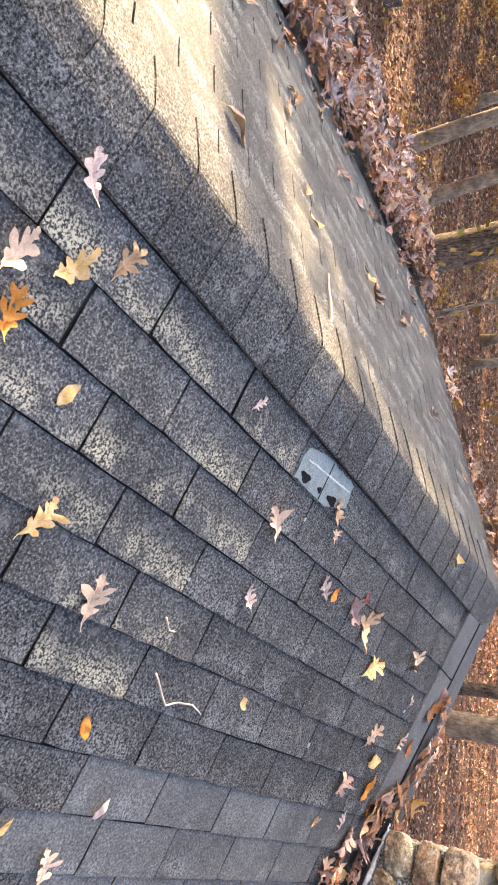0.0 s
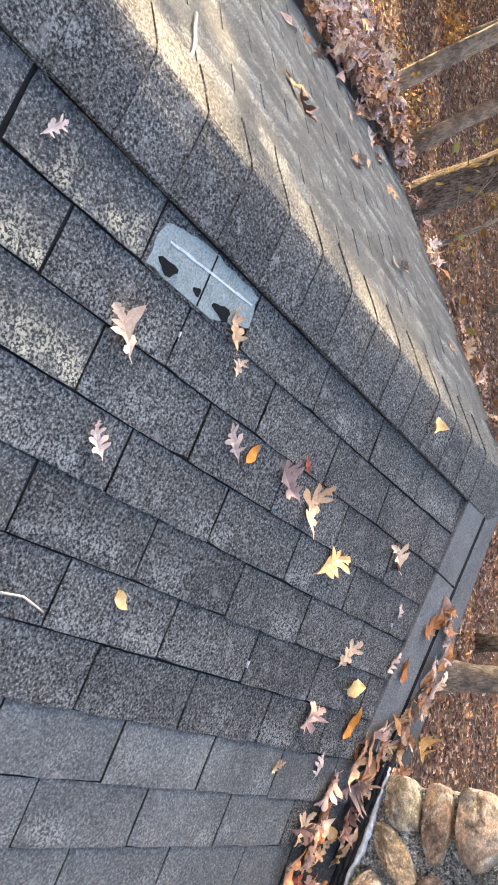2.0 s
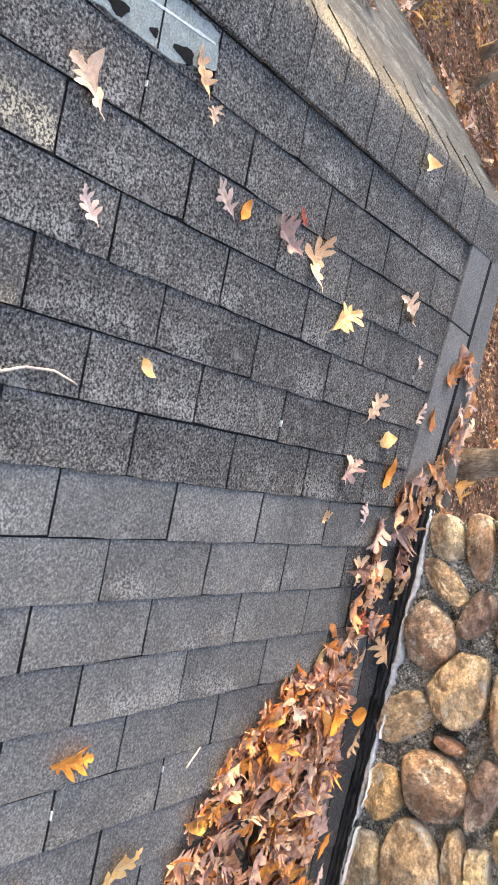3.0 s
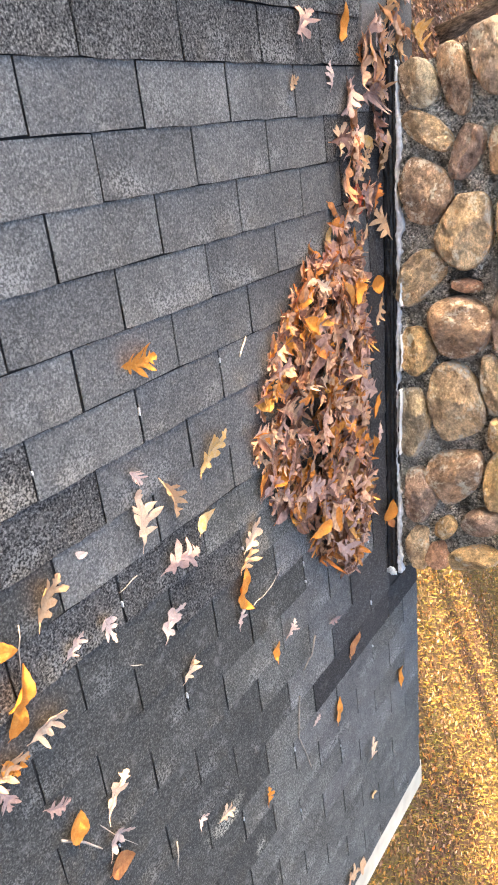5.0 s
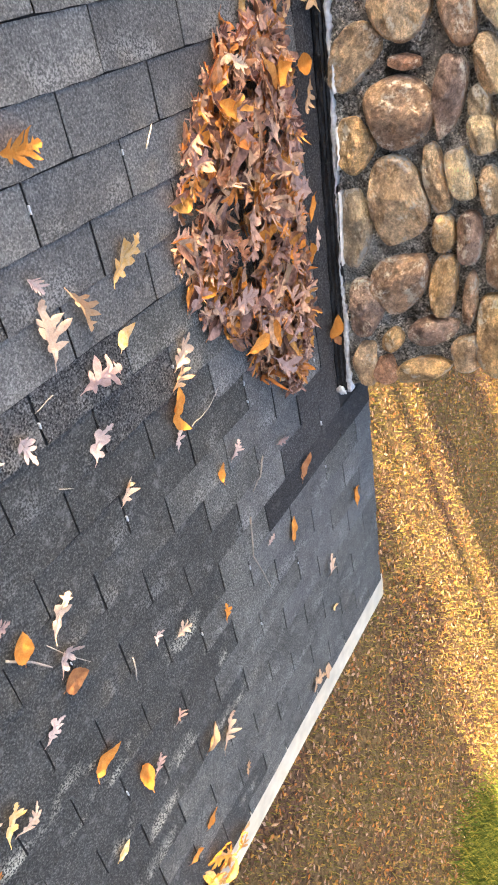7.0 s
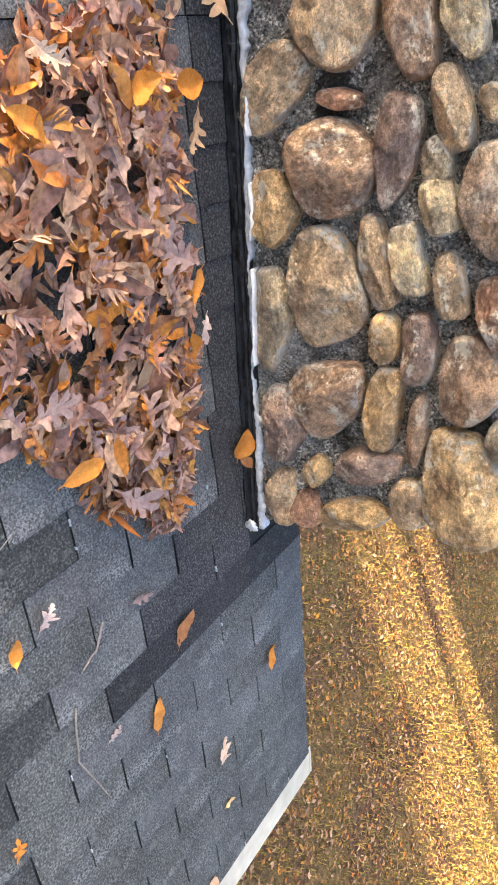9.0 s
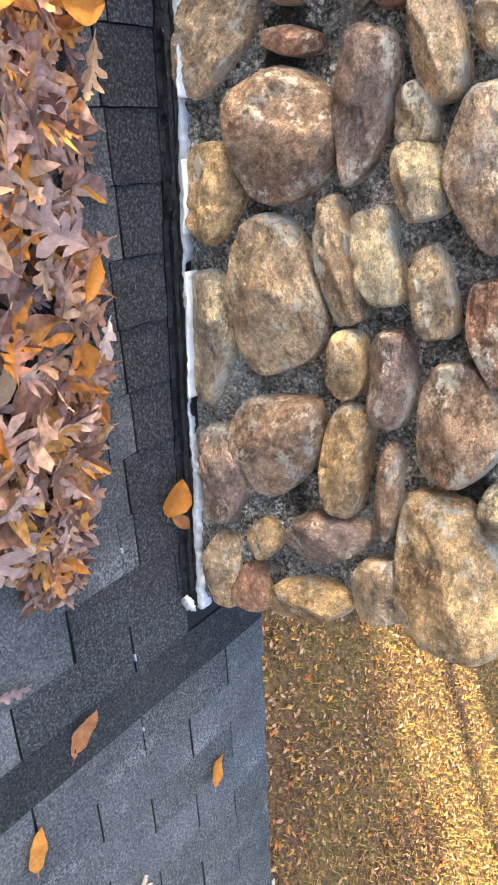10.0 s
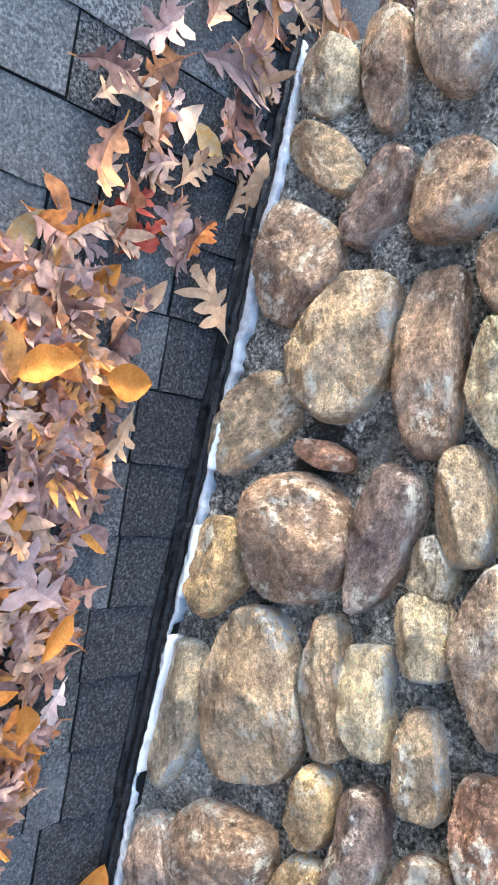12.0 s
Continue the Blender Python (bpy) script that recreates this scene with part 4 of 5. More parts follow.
LEAVES_G = [('o tan', 1.328, 0.949, 176.0, 0.083), ('e tan', 1.287, 0.994, 176.0, 0.108), ('o buff', 1.374, 0.686, -170.0, 0.066), ('o red', 1.408, 0.74, 131.0, 0.089), ('o red', 1.45, 0.771, 135.0, 0.103), ('o mauve', 1.472, 0.665, 64.0, 0.105), ('e yellow', 1.498, 0.578, 149.0, 0.085), ('o yellow', 1.54, 0.629, 155.0, 0.079), ('e orange', 1.544, 0.721, 153.0, 0.096), ('e tan', 1.532, 0.806, 134.0, 0.085), ('o mauve', 1.436, 0.842, -157.0, 0.113), ('o tan', 1.517, 0.924, -137.0, 0.135), ('o tan', 1.337, 0.776, 45.0, 0.09), ('e rust', 1.438, 0.621, 43.0, 0.074), ('o tan', 1.046, 1.028, -125.0, 0.103), ('B orange', 1.674, 0.746, 91.0, 0.085), ('O tan', 1.762, 0.743, -15.0, 0.092), ('E orange', 2.07, 0.698, -28.0, 0.087), ('O pale', 2.178, 0.708, -30.0, 0.085)]
LEAVES_H = [('O mauve', 1.978, 0.647, -128.0, 0.135), ('E orange', 2.199, 0.667, 6.0, 0.076), ('E orange', 1.678, 0.602, 111.0, 0.11), ('O buff', 1.606, 0.399, 61.0, 0.085), ('E tan', 1.866, 0.381, 37.0, 0.104), ('E orange', 1.709, 0.325, 46.0, 0.092), ('E orange', 2.039, 0.418, 92.0, 0.101), ('O mauve', 2.286, 0.408, 49.0, 0.113), ('O mauve', 2.175, 0.265, 95.0, 0.114), ('O mauve', 2.469, 0.436, 46.0, 0.135), ('E orange', 2.329, 0.302, 95.0, 0.11), ('E yellow', 2.408, 0.529, 49.0, 0.045), ('E rust', 1.871, 0.43, 69.0, 0.1), ('O rust', 2.112, 0.381, 109.0, 0.07), ('E tan', 2.196, 0.504, 156.0, 0.082)]
LEAVES_I = [('e orange', 2.04, -0.79, 70.0, 0.105), ('o rust', 2.13, -0.85, 20.0, 0.10), ('e orange', 2.20, -0.78, 150.0, 0.08), ('o tan', 2.28, -0.83, 95.0, 0.10), ('o rust', 2.22, -0.89, 130.0, 0.085), ('o buff', 1.96, -0.86, 60.0, 0.08)]
LEAF_ROWS = LEAVES_A + LEAVES_B + LEAVES_C + LEAVES_D + LEAVES_E + LEAVES_F + LEAVES_G + LEAVES_H + LEAVES_I
for k, (what, x, y, turn, size) in enumerate(LEAF_ROWS):
    kind, tint = what.split()
    heaped = kind in "OEB"
    kind = kind.lower()
    rng = random.Random(k + 300)
    bm = bmesh.new()
    long = max(size, 0.05 if kind == "o" else 0.034) * (0.95 if heaped else 1.0)
    leaf_into(bm, kind, long, k + 300, Matrix.Translation((-long / 2, 0, 0)), 0.6 if kind == "b" else 1.1 if heaped else 1.2)
    bmesh.ops.remove_doubles(bm, verts=bm.verts, dist=1e-5)
    lowest = min(v.co.z for v in bm.verts)
    leaf = part("oak_leaf" if kind == "o" else "oval_leaf", bm, LEAF[tint], None, smooth=True)
    lift = on_tab(x) + 0.0015 - lowest + (0.030 if x < 0.17 else 0) + (0.009 if x < 1.05 and y > 0.85 else 0) + (0.075 if heaped else 0)
    leaf.matrix_world = ROOF @ pose(x, y, lift, rng.uniform(-7, 7), rng.uniform(-6, 6), turn)
    if 2.4 < x < 2.7 and y > 0.88:  # two leaves lean on the flashing
        leaf.matrix_world = ROOF @ pose(x, y, 0.032, 24, 0, 0) @ pose(0, 0, 0, 0, 0, turn)
    tagged(leaf, f"dry {WORDS[tint]} {'lobed oak' if kind == 'o' else 'oval'} leaf lying on {'heaped leaves' if heaped else 'shingles'}", "leaf", "scattered leaves")


def heap(name, label, m, spots, seed, lengths=(0.07, 0.14), ovals=0.28, material=HEAP, curl=(0.75, 0.75)):
    """Many leaves heaped at spots (x, y, z, lean) of the plane m."""
    rng = random.Random(seed)
    bm = bmesh.new()
    for k, (x, y, z, lean) in enumerate(spots):
        long = rng.uniform(*lengths)
        turn = pose(x, y, z, rng.uniform(-lean, lean), rng.uniform(-lean, lean), rng.uniform(0, 360)) @ Matrix.Translation((-long / 2, 0, 0))
        leaf_into(bm, "e" if rng.random() < ovals else "o", long, seed * 1000 + k, turn, rng.uniform(*curl))
    return tagged(part(name, bm, material, smooth=True), label, "leaves", kind="stuff"), m


def between(table, x):
    """The row of the table (x, a, b) at x, straight between rows."""
    for one, two in zip(table, table[1:]):
        if one[0] <= x <= two[0]:
            f = (x - one[0]) / (two[0] - one[0])
            return one[1] + f * (two[1] - one[1]), one[2] + f * (two[2] - one[2])
    return table[-1][1:]


rng = random.Random(77)
SPREAD = ((1.00, 0.86, 1.00), (1.50, 0.70, 0.92), (1.55, 0.44, 0.80), (1.66, 0.30, 0.79), (1.81, 0.15, 0.79), (2.02, 0.08, 0.78), (2.18, 0.15, 0.77), (2.35, 0.30, 0.74), (2.48, 0.40, 0.72), (2.60, 0.52, 0.62))
spots = []
while len(spots) < 640:
    x = rng.uniform(1.54, 2.64)
    a, b = between(SPREAD, x)
    y = rng.uniform(a, b) if rng.random() < 0.75 else rng.gauss((a + b) / 2, (b - a) / 4)
    if not a < y < b:
        continue
    edge = min(y - a, b - y) / max(b - a, 0.05) * 2
    deep = 0.10 * min(1, edge * 1.6) * min(1, max(0.15, (x - 1.48) / 0.25)) * min(1, (2.72 - x) / 0.35)
    f = rng.random() ** 0.7
    spots.append((x, y, 0.014 + deep * f, 6 + 18 * min(1, edge * 2) * (1 - 0.6 * f)))
for _ in range(70):
    x = rng.uniform(1.58, 2.5)
    spots.append((x, between(SPREAD, x)[0] + rng.uniform(0.0, 0.2), rng.uniform(0.014, 0.05), 10))
pile, m = heap("leaf_pile", "heap of dry brown, mauve and orange oak leaves against the chimney", ROOF, spots, 3, (0.05, 0.125), 0.24, HEAP, (0.5, 1.5))
pile.matrix_world = m

spots = []
for x, y, wide, count in ((1.06, 0.90, 0.05, 4), (1.22, 0.93, 0.03, 3), (1.27, 0.70, 0.04, 4), (1.36, 0.86, 0.05, 6), (1.45, 0.70, 0.05, 4), (1.53, 0.64, 0.04, 3)):
    for _ in range(count):
        spots.append((x + rng.gauss(0, wide * 0.8), y + rng.gauss(0, wide), rng.uniform(0.014, 0.05), 20))
pile, m = heap("leaf_trail", "loose trail of dry oak leaves along the flashing", ROOF, spots, 8, (0.075, 0.125), 0.0, HEAP, (0.8, 1.6))
pile.matrix_world = m

spots = []
for x, y, wide, count in ((0.52, 1.10, 0.05, 4), (0.66, 1.12, 0.06, 6), (0.80, 1.08, 0.06, 6), (0.90, 0.98, 0.06, 7), (1.00, 0.90, 0.05, 6), (0.98, 1.12, 0.05, 5)):
    for _ in range(count):
        spots.append((x + rng.gauss(0, wide), min(y + rng.gauss(0, wide * 0.7), RAKE - 0.03), rng.uniform(0.022, 0.05), 22))
pile, m = heap("edge_leaves", "rusty and mauve leaves caught on the gable edge strip", ROOF, spots, 9, (0.07, 0.12), 0.2, DRIFT)
pile.matrix_world = m

spots = []
for _ in range(34):
    spots.append((EAVE + rng.gauss(-0.03, 0.05), rng.choice((-0.30, -0.42, -0.52, -0.60, -0.66)) + rng.gauss(0, 0.07), rng.uniform(0.012, 0.045), 25))
pile, m = heap("gutter_leaves", "orange and tan leaves caught in the white gutter", ROOF, spots, 4, (0.07, 0.12), 0.6, GOLDEN)
pile.matrix_world = m

spots = []
while len(spots) < 2500:
    x, y = rng.choice((abs(rng.gauss(0.0, 0.30)), rng.uniform(0.0, 0.92))), rng.uniform(-RAKE_NORTH, 3.2)
    if x < 0.92:
        spots.append((x - 0.10, y, 0.02 + max(0.0, 0.10 - 0.12 * x) * rng.random() + (0.03 if x < 0.1 else 0), 35))
pile, m = heap("leaf_drift", "long drift of brown and mauve leaves lodged on the lower roof", low_roof.matrix_world.copy(), spots, 5, (0.06, 0.12), 0.24, DRIFT, (0.7, 1.6))
pile.matrix_world = m

spots = []
for _ in range(34):
    x = rng.uniform(0.25, LOW_BREAK)
    spots.append((x, rng.uniform(-RAKE_NORTH, 2.6), on_tab(x) + 0.012, 10))
for _ in range(70):  # loose ones along the drift's upper edge
    x = LOW_BREAK - abs(rng.gauss(0, 0.32))
    spots.append((x, rng.uniform(-RAKE_NORTH, 2.4), on_tab(x) + 0.014, 22))
for _ in range(46):
    x = rng.uniform(0.1, LOW_BREAK)
    spots.append((x, -RAKE_NORTH + abs(rng.gauss(0, 0.05)), on_tab(x) + 0.02 + rng.random() * 0.03, 30))
pile, m = heap("far_leaves", "scattered pale and orange leaves on the sunlit slope", NORTH, spots, 6, (0.06, 0.12), 0.2, DRIFT, (0.7, 1.7))
pile.matrix_world = m


def twig(points, radius, label, material=None, m=ROOF):
    bm = bmesh.new()
    path, radii = [], []
    for i in range(len(points) - 1):
        for k in range(4):
            f = k / 4
            p = Vector((*points[i], 0)).lerp(Vector((*points[i + 1], 0)), f)
            path.append((p.x, p.y, on_tab(p.x) + radius * 1.6 + 0.003 * noise.noise(p * 30)))
            radii.append(radius * (1 - 0.5 * len(path) / (4 * len(points))))
    path.append((*points[-1], on_tab(points[-1][0]) + radius))
    radii.append(radius * 0.4)
    tube(bm, path, radii, 6)
    ob = tagged(part("twig", bm, material or TWIG, smooth=True), label, "twig", "twigs")
    ob.matrix_world = m


twig([(0.846, -0.707), (0.903, -0.624), (0.887, -0.58), (0.882, -0.522), (0.897, -0.469)], 0.0032, "bent pale dry twig lying on the shingles")
twig([(0.39, 0.60), (0.21, 0.63), (0.15, 0.65), (0.11, 0.71)], 0.0045, "hooked pale dry twig on the sunlit slope", None, NORTH)
twig([(0.728, -0.772), (0.75, -0.745), (0.747, -0.718)], 0.003, "tiny curled dry twig on the shingles")
twig([(2.768, 0.331), (2.825, 0.294), (2.853, 0.244)], 0.003, "short brown twig on the shingles", BROWN_TWIG)
twig([(2.926, 0.203), (3.081, 0.178), (3.287, 0.243)], 0.003, "long curved brown twig on the shingles", BROWN_TWIG)
twig([(2.553, -0.754), (2.617, -0.701), (2.68, -0.662)], 0.0035, "thin grey stalk beside an orange leaf")
twig([(1.727, 0.079), (1.684, 0.119)], 0.0022, "tiny pale twig on the shingles")
twig([(2.904, -0.437), (2.995, -0.449)], 0.0022, "tiny forked pale twig on the shingles")

for ends in ([(2.62, -0.65), (2.70, -0.61), (2.78, -0.56)], [(2.10, -0.40), (2.11, -0.46)], [(2.30, -0.47), (2.33, -0.43)], [(2.45, 0.02), (2.44, 0.10), (2.41, 0.17)], [(2.02, -0.72), (2.12, -0.74)]):
    twig(ends, 0.0013, "thin dry pine needle on the shingles")

bm = bmesh.new()
for _ in range(46):
    row, j = rng.randrange(1, 26), rng.randrange(-7, 4)
    y = (j + (0.0 if row % 2 == 0 else 0.5)) * TAB
    x = FIRST + row * ROW + rng.uniform(0.02, 0.10)
    if y > 0.8:
        continue
    size = rng.uniform(0.006, 0.020)
    box(bm, x, x + size, y - 0.0013, y + 0.0015, 0.003, on_tab(x) + 0.002)
tagged(part("seam_litter", bm, CAULK), "pale slivers of debris in the shingle joints", "debris", kind="stuff").matrix_world = ROOF


# ---- trees ----
SUN_LANES = ((7.6, 9.6), (-4.5, -1.3), (11.4, 12.3), (13.3, 14.2), (15.1, 15.7), (17.3, 18.5), (20.4, 22.4), (24.0, 25.6))  # lanes along x kept free of leaves to let sun streaks through


def tree(name, label, x, y, girth, height, lean, bark, seed, limbs=9, leaves=420, bend=0.25, blade=1.0, bare=0.42, boughs=(), near_by=False):
    rng = random.Random(seed)
    top = thing(name, label, "tree", pose(x, y, -0.05), group="trees round the house")
    bm = bmesh.new()
    path, radii = [], []
    for i in range(29):
        f = i / 28
        path.append((lean[0] * f * height + bend * noise.noise(Vector((seed, f * 2.2, 0))) * f, lean[1] * f * height + bend * noise.noise(Vector((seed, f * 2.2, 9))) * f, f * height))
        radii.append(girth / 2 * (1 - 0.82 * f) * (1 + 0.45 * max(0, 1 - f * 22)))
    tube(bm, path, radii, 14, 0.16)
    crown, arms = [], []
    for k in range(limbs):
        f = bare + (0.97 - bare) * k / limbs + rng.uniform(-0.03, 0.03)
        i = min(27, int(f * 28))
        root = Vector(path[i])
        way = Vector((math.cos(k * 2.4 + seed), math.sin(k * 2.4 + seed), rng.uniform(0.35, 0.9))).normalized()
        long = height * 0.26 * (1.25 - f)
        line = [root + way * long * q + Vector((0, 0, 0.25 * long * q * q)) + 0.12 * long * noise.noise_vector(Vector((seed, k, q * 3))) for q in (0, 0.25, 0.5, 0.75, 1)]
        if any(a0 < line[-1].y + y < b0 for a0, b0 in SUN_LANES):
            continue
        limb = bmesh.new() if near_by else bm
        if near_by:
            arms.append(limb)
        tube(limb, line, [radii[i] * 0.5 * (1 - 0.8 * q) for q in (0, 0.25, 0.5, 0.75, 1)], 6)
        crown.append(line)
        for _ in range(3):
            q = rng.choice(line[1:4])
            out = (way + Vector((rng.uniform(-1, 1), rng.uniform(-1, 1), rng.uniform(-0.2, 0.8)))).normalized() * long * 0.5
            small = [q + out * w for w in (0, 0.5, 1)]
            tube(limb, small, [radii[i] * 0.2 * (1 - 0.8 * w) for w in (0, 0.5, 1)], 5)
            crown.append(small)
    low = []
    for rise, reach, count in boughs:
        line = [Vector((0.1 * math.sin(q * 4 + rise), reach * q / 6, rise + 0.05 * math.sin(q * 2.2 + rise))) for q in range(7)]
        tube(bm, line, [0.05 - 0.006 * q for q in range(7)], 6)
        low.append((line, count))
    trunk = part("trunk", bm, bark, top, smooth=True)
    for limb in arms:
        part("limb", limb, bark, trunk, smooth=True)
    verts, faces = [], []
    for _ in range(leaves if crown else 0):
        line = rng.choice(crown)
        at = line[rng.randrange(1, len(line))] + Vector((rng.gauss(0, 0.4), rng.gauss(0, 0.4), rng.gauss(0, 0.35)))
        if any(a0 < at.y + y < b0 for a0, b0 in SUN_LANES):
            continue
        a = Vector((rng.uniform(-1, 1), rng.uniform(-1, 1), rng.uniform(-1, 1))).normalized()
        b = a.cross(Vector((rng.uniform(-1, 1), rng.uniform(-1, 1), rng.uniform(-1, 1)))).normalized()
        s = rng.uniform(0.07, 0.13) * blade
        n = len(verts)
        verts += [at - a * s, at + b * s * 0.6, at + a * s, at - b * s * 0.6]
        faces.append((n, n + 1, n + 2, n + 3))
    for line, count in low:
        for _ in range(count):
            at = rng.choice(line) + Vector((rng.gauss(0, 0.3), rng.uniform(-0.3, 0.3), rng.gauss(0, 0.09)))
            a = Vector((rng.uniform(-1, 1), rng.uniform(-1, 1), rng.uniform(-1, 1))).normalized()
            b = a.cross(Vector((rng.uniform(-1, 1), rng.uniform(-1, 1), rng.uniform(-1, 1)))).normalized()
            n = len(verts)
            verts += [at - a * 0.1, at + b * 0.06, at + a * 0.1, at - b * 0.06]
            faces.append((n, n + 1, n + 2, n + 3))
    me = bpy.data.meshes.new("crown")
    me.from_pydata([tuple(v) for v in verts], [], faces)
    me.materials.append(CROWN)
    new("crown", me).parent = top


GREY_TREE, OAK_TREE = "grey-barked autumn tree standing in leaf litter", "thick oak with deeply furrowed brown bark"
tree("slim_tree", GREY_TREE, -11.8, 8.4, 0.40, 17, (-0.12, 0.0), SMOOTH_BARK, 1, bare=0.6, near_by=True)
tree("slim_tree", GREY_TREE, -12.5, 10.6, 0.38, 18, (-0.15, 0.005), SMOOTH_BARK, 2, near_by=True)
tree("oak_tree", OAK_TREE, -9.45, 9.4, 0.80, 20, (-0.11, 0.0), BARK, 3, 12, near_by=True)
tree("sapling", "thin leaning sapling with a few leaves", -4.9, 6.3, 0.085, 6.5, (-0.16, -0.10), SMOOTH_BARK, 4, 9, 110, 0.25, 0.75, 0.2, near_by=True)
tree("slim_tree", GREY_TREE, -13.2, 17.6, 0.30, 16, (0.0, 0.0), SMOOTH_BARK, 5, near_by=True)
tree("slim_tree", GREY_TREE, -11.5, 16.4, 0.26, 15, (0.0, 0.0), SMOOTH_BARK, 6, near_by=True)
tree("oak_tree", OAK_TREE, -7.2, 18.6, 0.52, 19, (0.0, 0.0), BARK, 7, near_by=True)
tree("oak_tree", "dark-barked oak in brown leaf litter", -2.1, 16.0, 0.34, 18, (0.0, 0.0), BARK, 8, near_by=True)
tree("slim_tree", GREY_TREE, -0.9, 13.1, 0.56, 19, (0.005, 0.0), SMOOTH_BARK, 9, near_by=True)
rng = random.Random(12)
for k, (x, y) in enumerate(((-17, 3.5), (-20, -8), (-24, 13), (-15, -9), (-28, 1), (-19, 14), (-22, 21), (-30, 11), (-33, -5), (-17, 24), (-9, 27), (-2, 30), (6, 27), (14, 31), (24, 25), (28, 14), (31, 4), (-26, -12), (-8, -18), (10, -20), (26, -12), (-36, 18), (-18, 0.9), (-24, 1.6))):
    tree("oak_tree" if k % 3 == 0 else "slim_tree", OAK_TREE if k % 3 == 0 else GREY_TREE, x + rng.uniform(-1, 1), y + rng.uniform(-1, 1), rng.uniform(0.3, 0.6), rng.uniform(15, 20), (rng.uniform(-0.02, 0.02), rng.uniform(-0.02, 0.02)), BARK if k % 3 == 0 else SMOOTH_BARK, 40 + k, 9, 500)
# two unseen trees, added so trunk and boughs shade the far slope
tree("slim_tree", GREY_TREE, -16.0, -1.02, 0.62, 19, (0.0, 0.0), SMOOTH_BARK, 70, 9, 420, 0.1, boughs=((9.66, -2.3, 300), (9.36, -2.3, 150), (9.05, -2.3, 280)))
tree("oak_tree", OAK_TREE, -14.5, 1.7, 0.5, 16, (0.0, 0.0), BARK, 71, 12, 1500, 0.25, 1.7, boughs=((9.74, -2.1, 480), (9.44, -2.1, 330), (9.16, -2.2, 400), (8.88, -2.2, 400)))
# unseen dense tree, added to bound the sun streak on the lawn
tree("slim_tree", GREY_TREE, -23.0, 6.0, 0.5, 19, (0.0, 0.0), SMOOTH_BARK, 73, 13, 3000, 0.2, 2.2, 0.12)
# wood added towards the sun, mostly unseen; its dense crowns block sunlight
for k in range(84):
    x, y = rng.uniform(-62, -27), rng.uniform(-34, 46)
    if 6.9 < y < 9.4:
        y += 6
    if -5.5 < y < -0.8:
        y -= 9
    tree("slim_tree", GREY_TREE, x, y, rng.uniform(0.35, 0.65), rng.uniform(16, 24), (rng.uniform(-0.02, 0.02), rng.uniform(-0.02, 0.02)), SMOOTH_BARK, 90 + k, 13, 2900 if 0 < y < 17 else 1300, 0.25, 2.5, 0.14)


for k in range(44):  # unseen trees added behind the viewer and past the lawn to block low sky
    if k < 28:
        x, y = -26 + 2.6 * k + rng.uniform(-1.5, 1.5), rng.uniform(-34, -15)
    else:
        x, y = rng.uniform(24, 40), -16 + 3.2 * (k - 28) + rng.uniform(-1.5, 1.5)
    tree("slim_tree", GREY_TREE, x, y, rng.uniform(0.35, 0.65), rng.uniform(16, 24), (rng.uniform(-0.02, 0.02), rng.uniform(-0.02, 0.02)), SMOOTH_BARK, 300 + k, 13, 2600, 0.25, 2.6, 0.12)


# ---- a dark wedge of unknown kind on the wood floor, shaped like a rock ----
bm = bmesh.new()
bmesh.ops.create_cube(bm, size=1.0)
bmesh.ops.subdivide_edges(bm, edges=bm.edges, cuts=5, use_grid_fill=True)
for v in bm.verts:
    p = v.co * (1 + 0.25 * noise.noise(v.co * 2.2))
    p += 0.05 * noise.noise_vector(v.co * 6)
    v.co = (p.x * 0.55, p.y * 0.75 * (1.1 - 0.9 * (v.co.y + 0.5) * 0.6), (p.z + 0.42) * 0.42)
rock = tagged(part("rock", bm, plain_material("slate_grey_wedge", (0.045, 0.05, 0.06), 0.7, 12.0, 0.3, 0.01), smooth=True), "dark slate-grey wedge-shaped object on the leaf litter", "rock")
rock.matrix_world = pose(-15.6, 7.15, -0.02, 0, 0, 20)


# ---- fallen leaves and grass on the ground ----
def height_at(x, y):
    p = Vector((x, y, 0))
    far = max(0.0, math.hypot(x, y) - 9)
    return 0.12 * noise.noise(p * 0.16) * min(far / 6, 1) + min(far, 60) * 0.012 * noise.noise(p * 0.02)


def litter(name, label, count, place, seed, size, material=LITTER):
    rng = random.Random(seed)
    verts, faces = [], []
    for _ in range(count):
        x, y = place(rng)
        s, turn = rng.uniform(*size), rng.uniform(0, 6.283)
        c, d = math.cos(turn) * s, math.sin(turn) * s
        z, w, up = height_at(x, y) + 0.01 + rng.random() * 0.03, rng.uniform(0.22, 0.62), rng.uniform(-0.5, 0.9) * s
        n = len(verts)
        tip = rng.uniform(-0.1, 0.2) * s
        verts += [(x - c, y - d, z + abs(tip)), (x + d * w, y - c * w, z + up * 0.5 + 0.012), (x + c, y + d, z + abs(up)), (x - d * w, y + c * w, z + 0.012), (x + c * 0.35, y + d * 0.35, z + 0.004)]
        faces += [(n, n + 1, n + 4), (n + 1, n + 2, n + 4), (n + 2, n + 3, n + 4), (n + 3, n, n + 4)]
    me = bpy.data.meshes.new(name)
    me.from_pydata(verts, [], faces)
    me.materials.append(material)
    tagged(new(name, me), label, "leaves", kind="stuff")


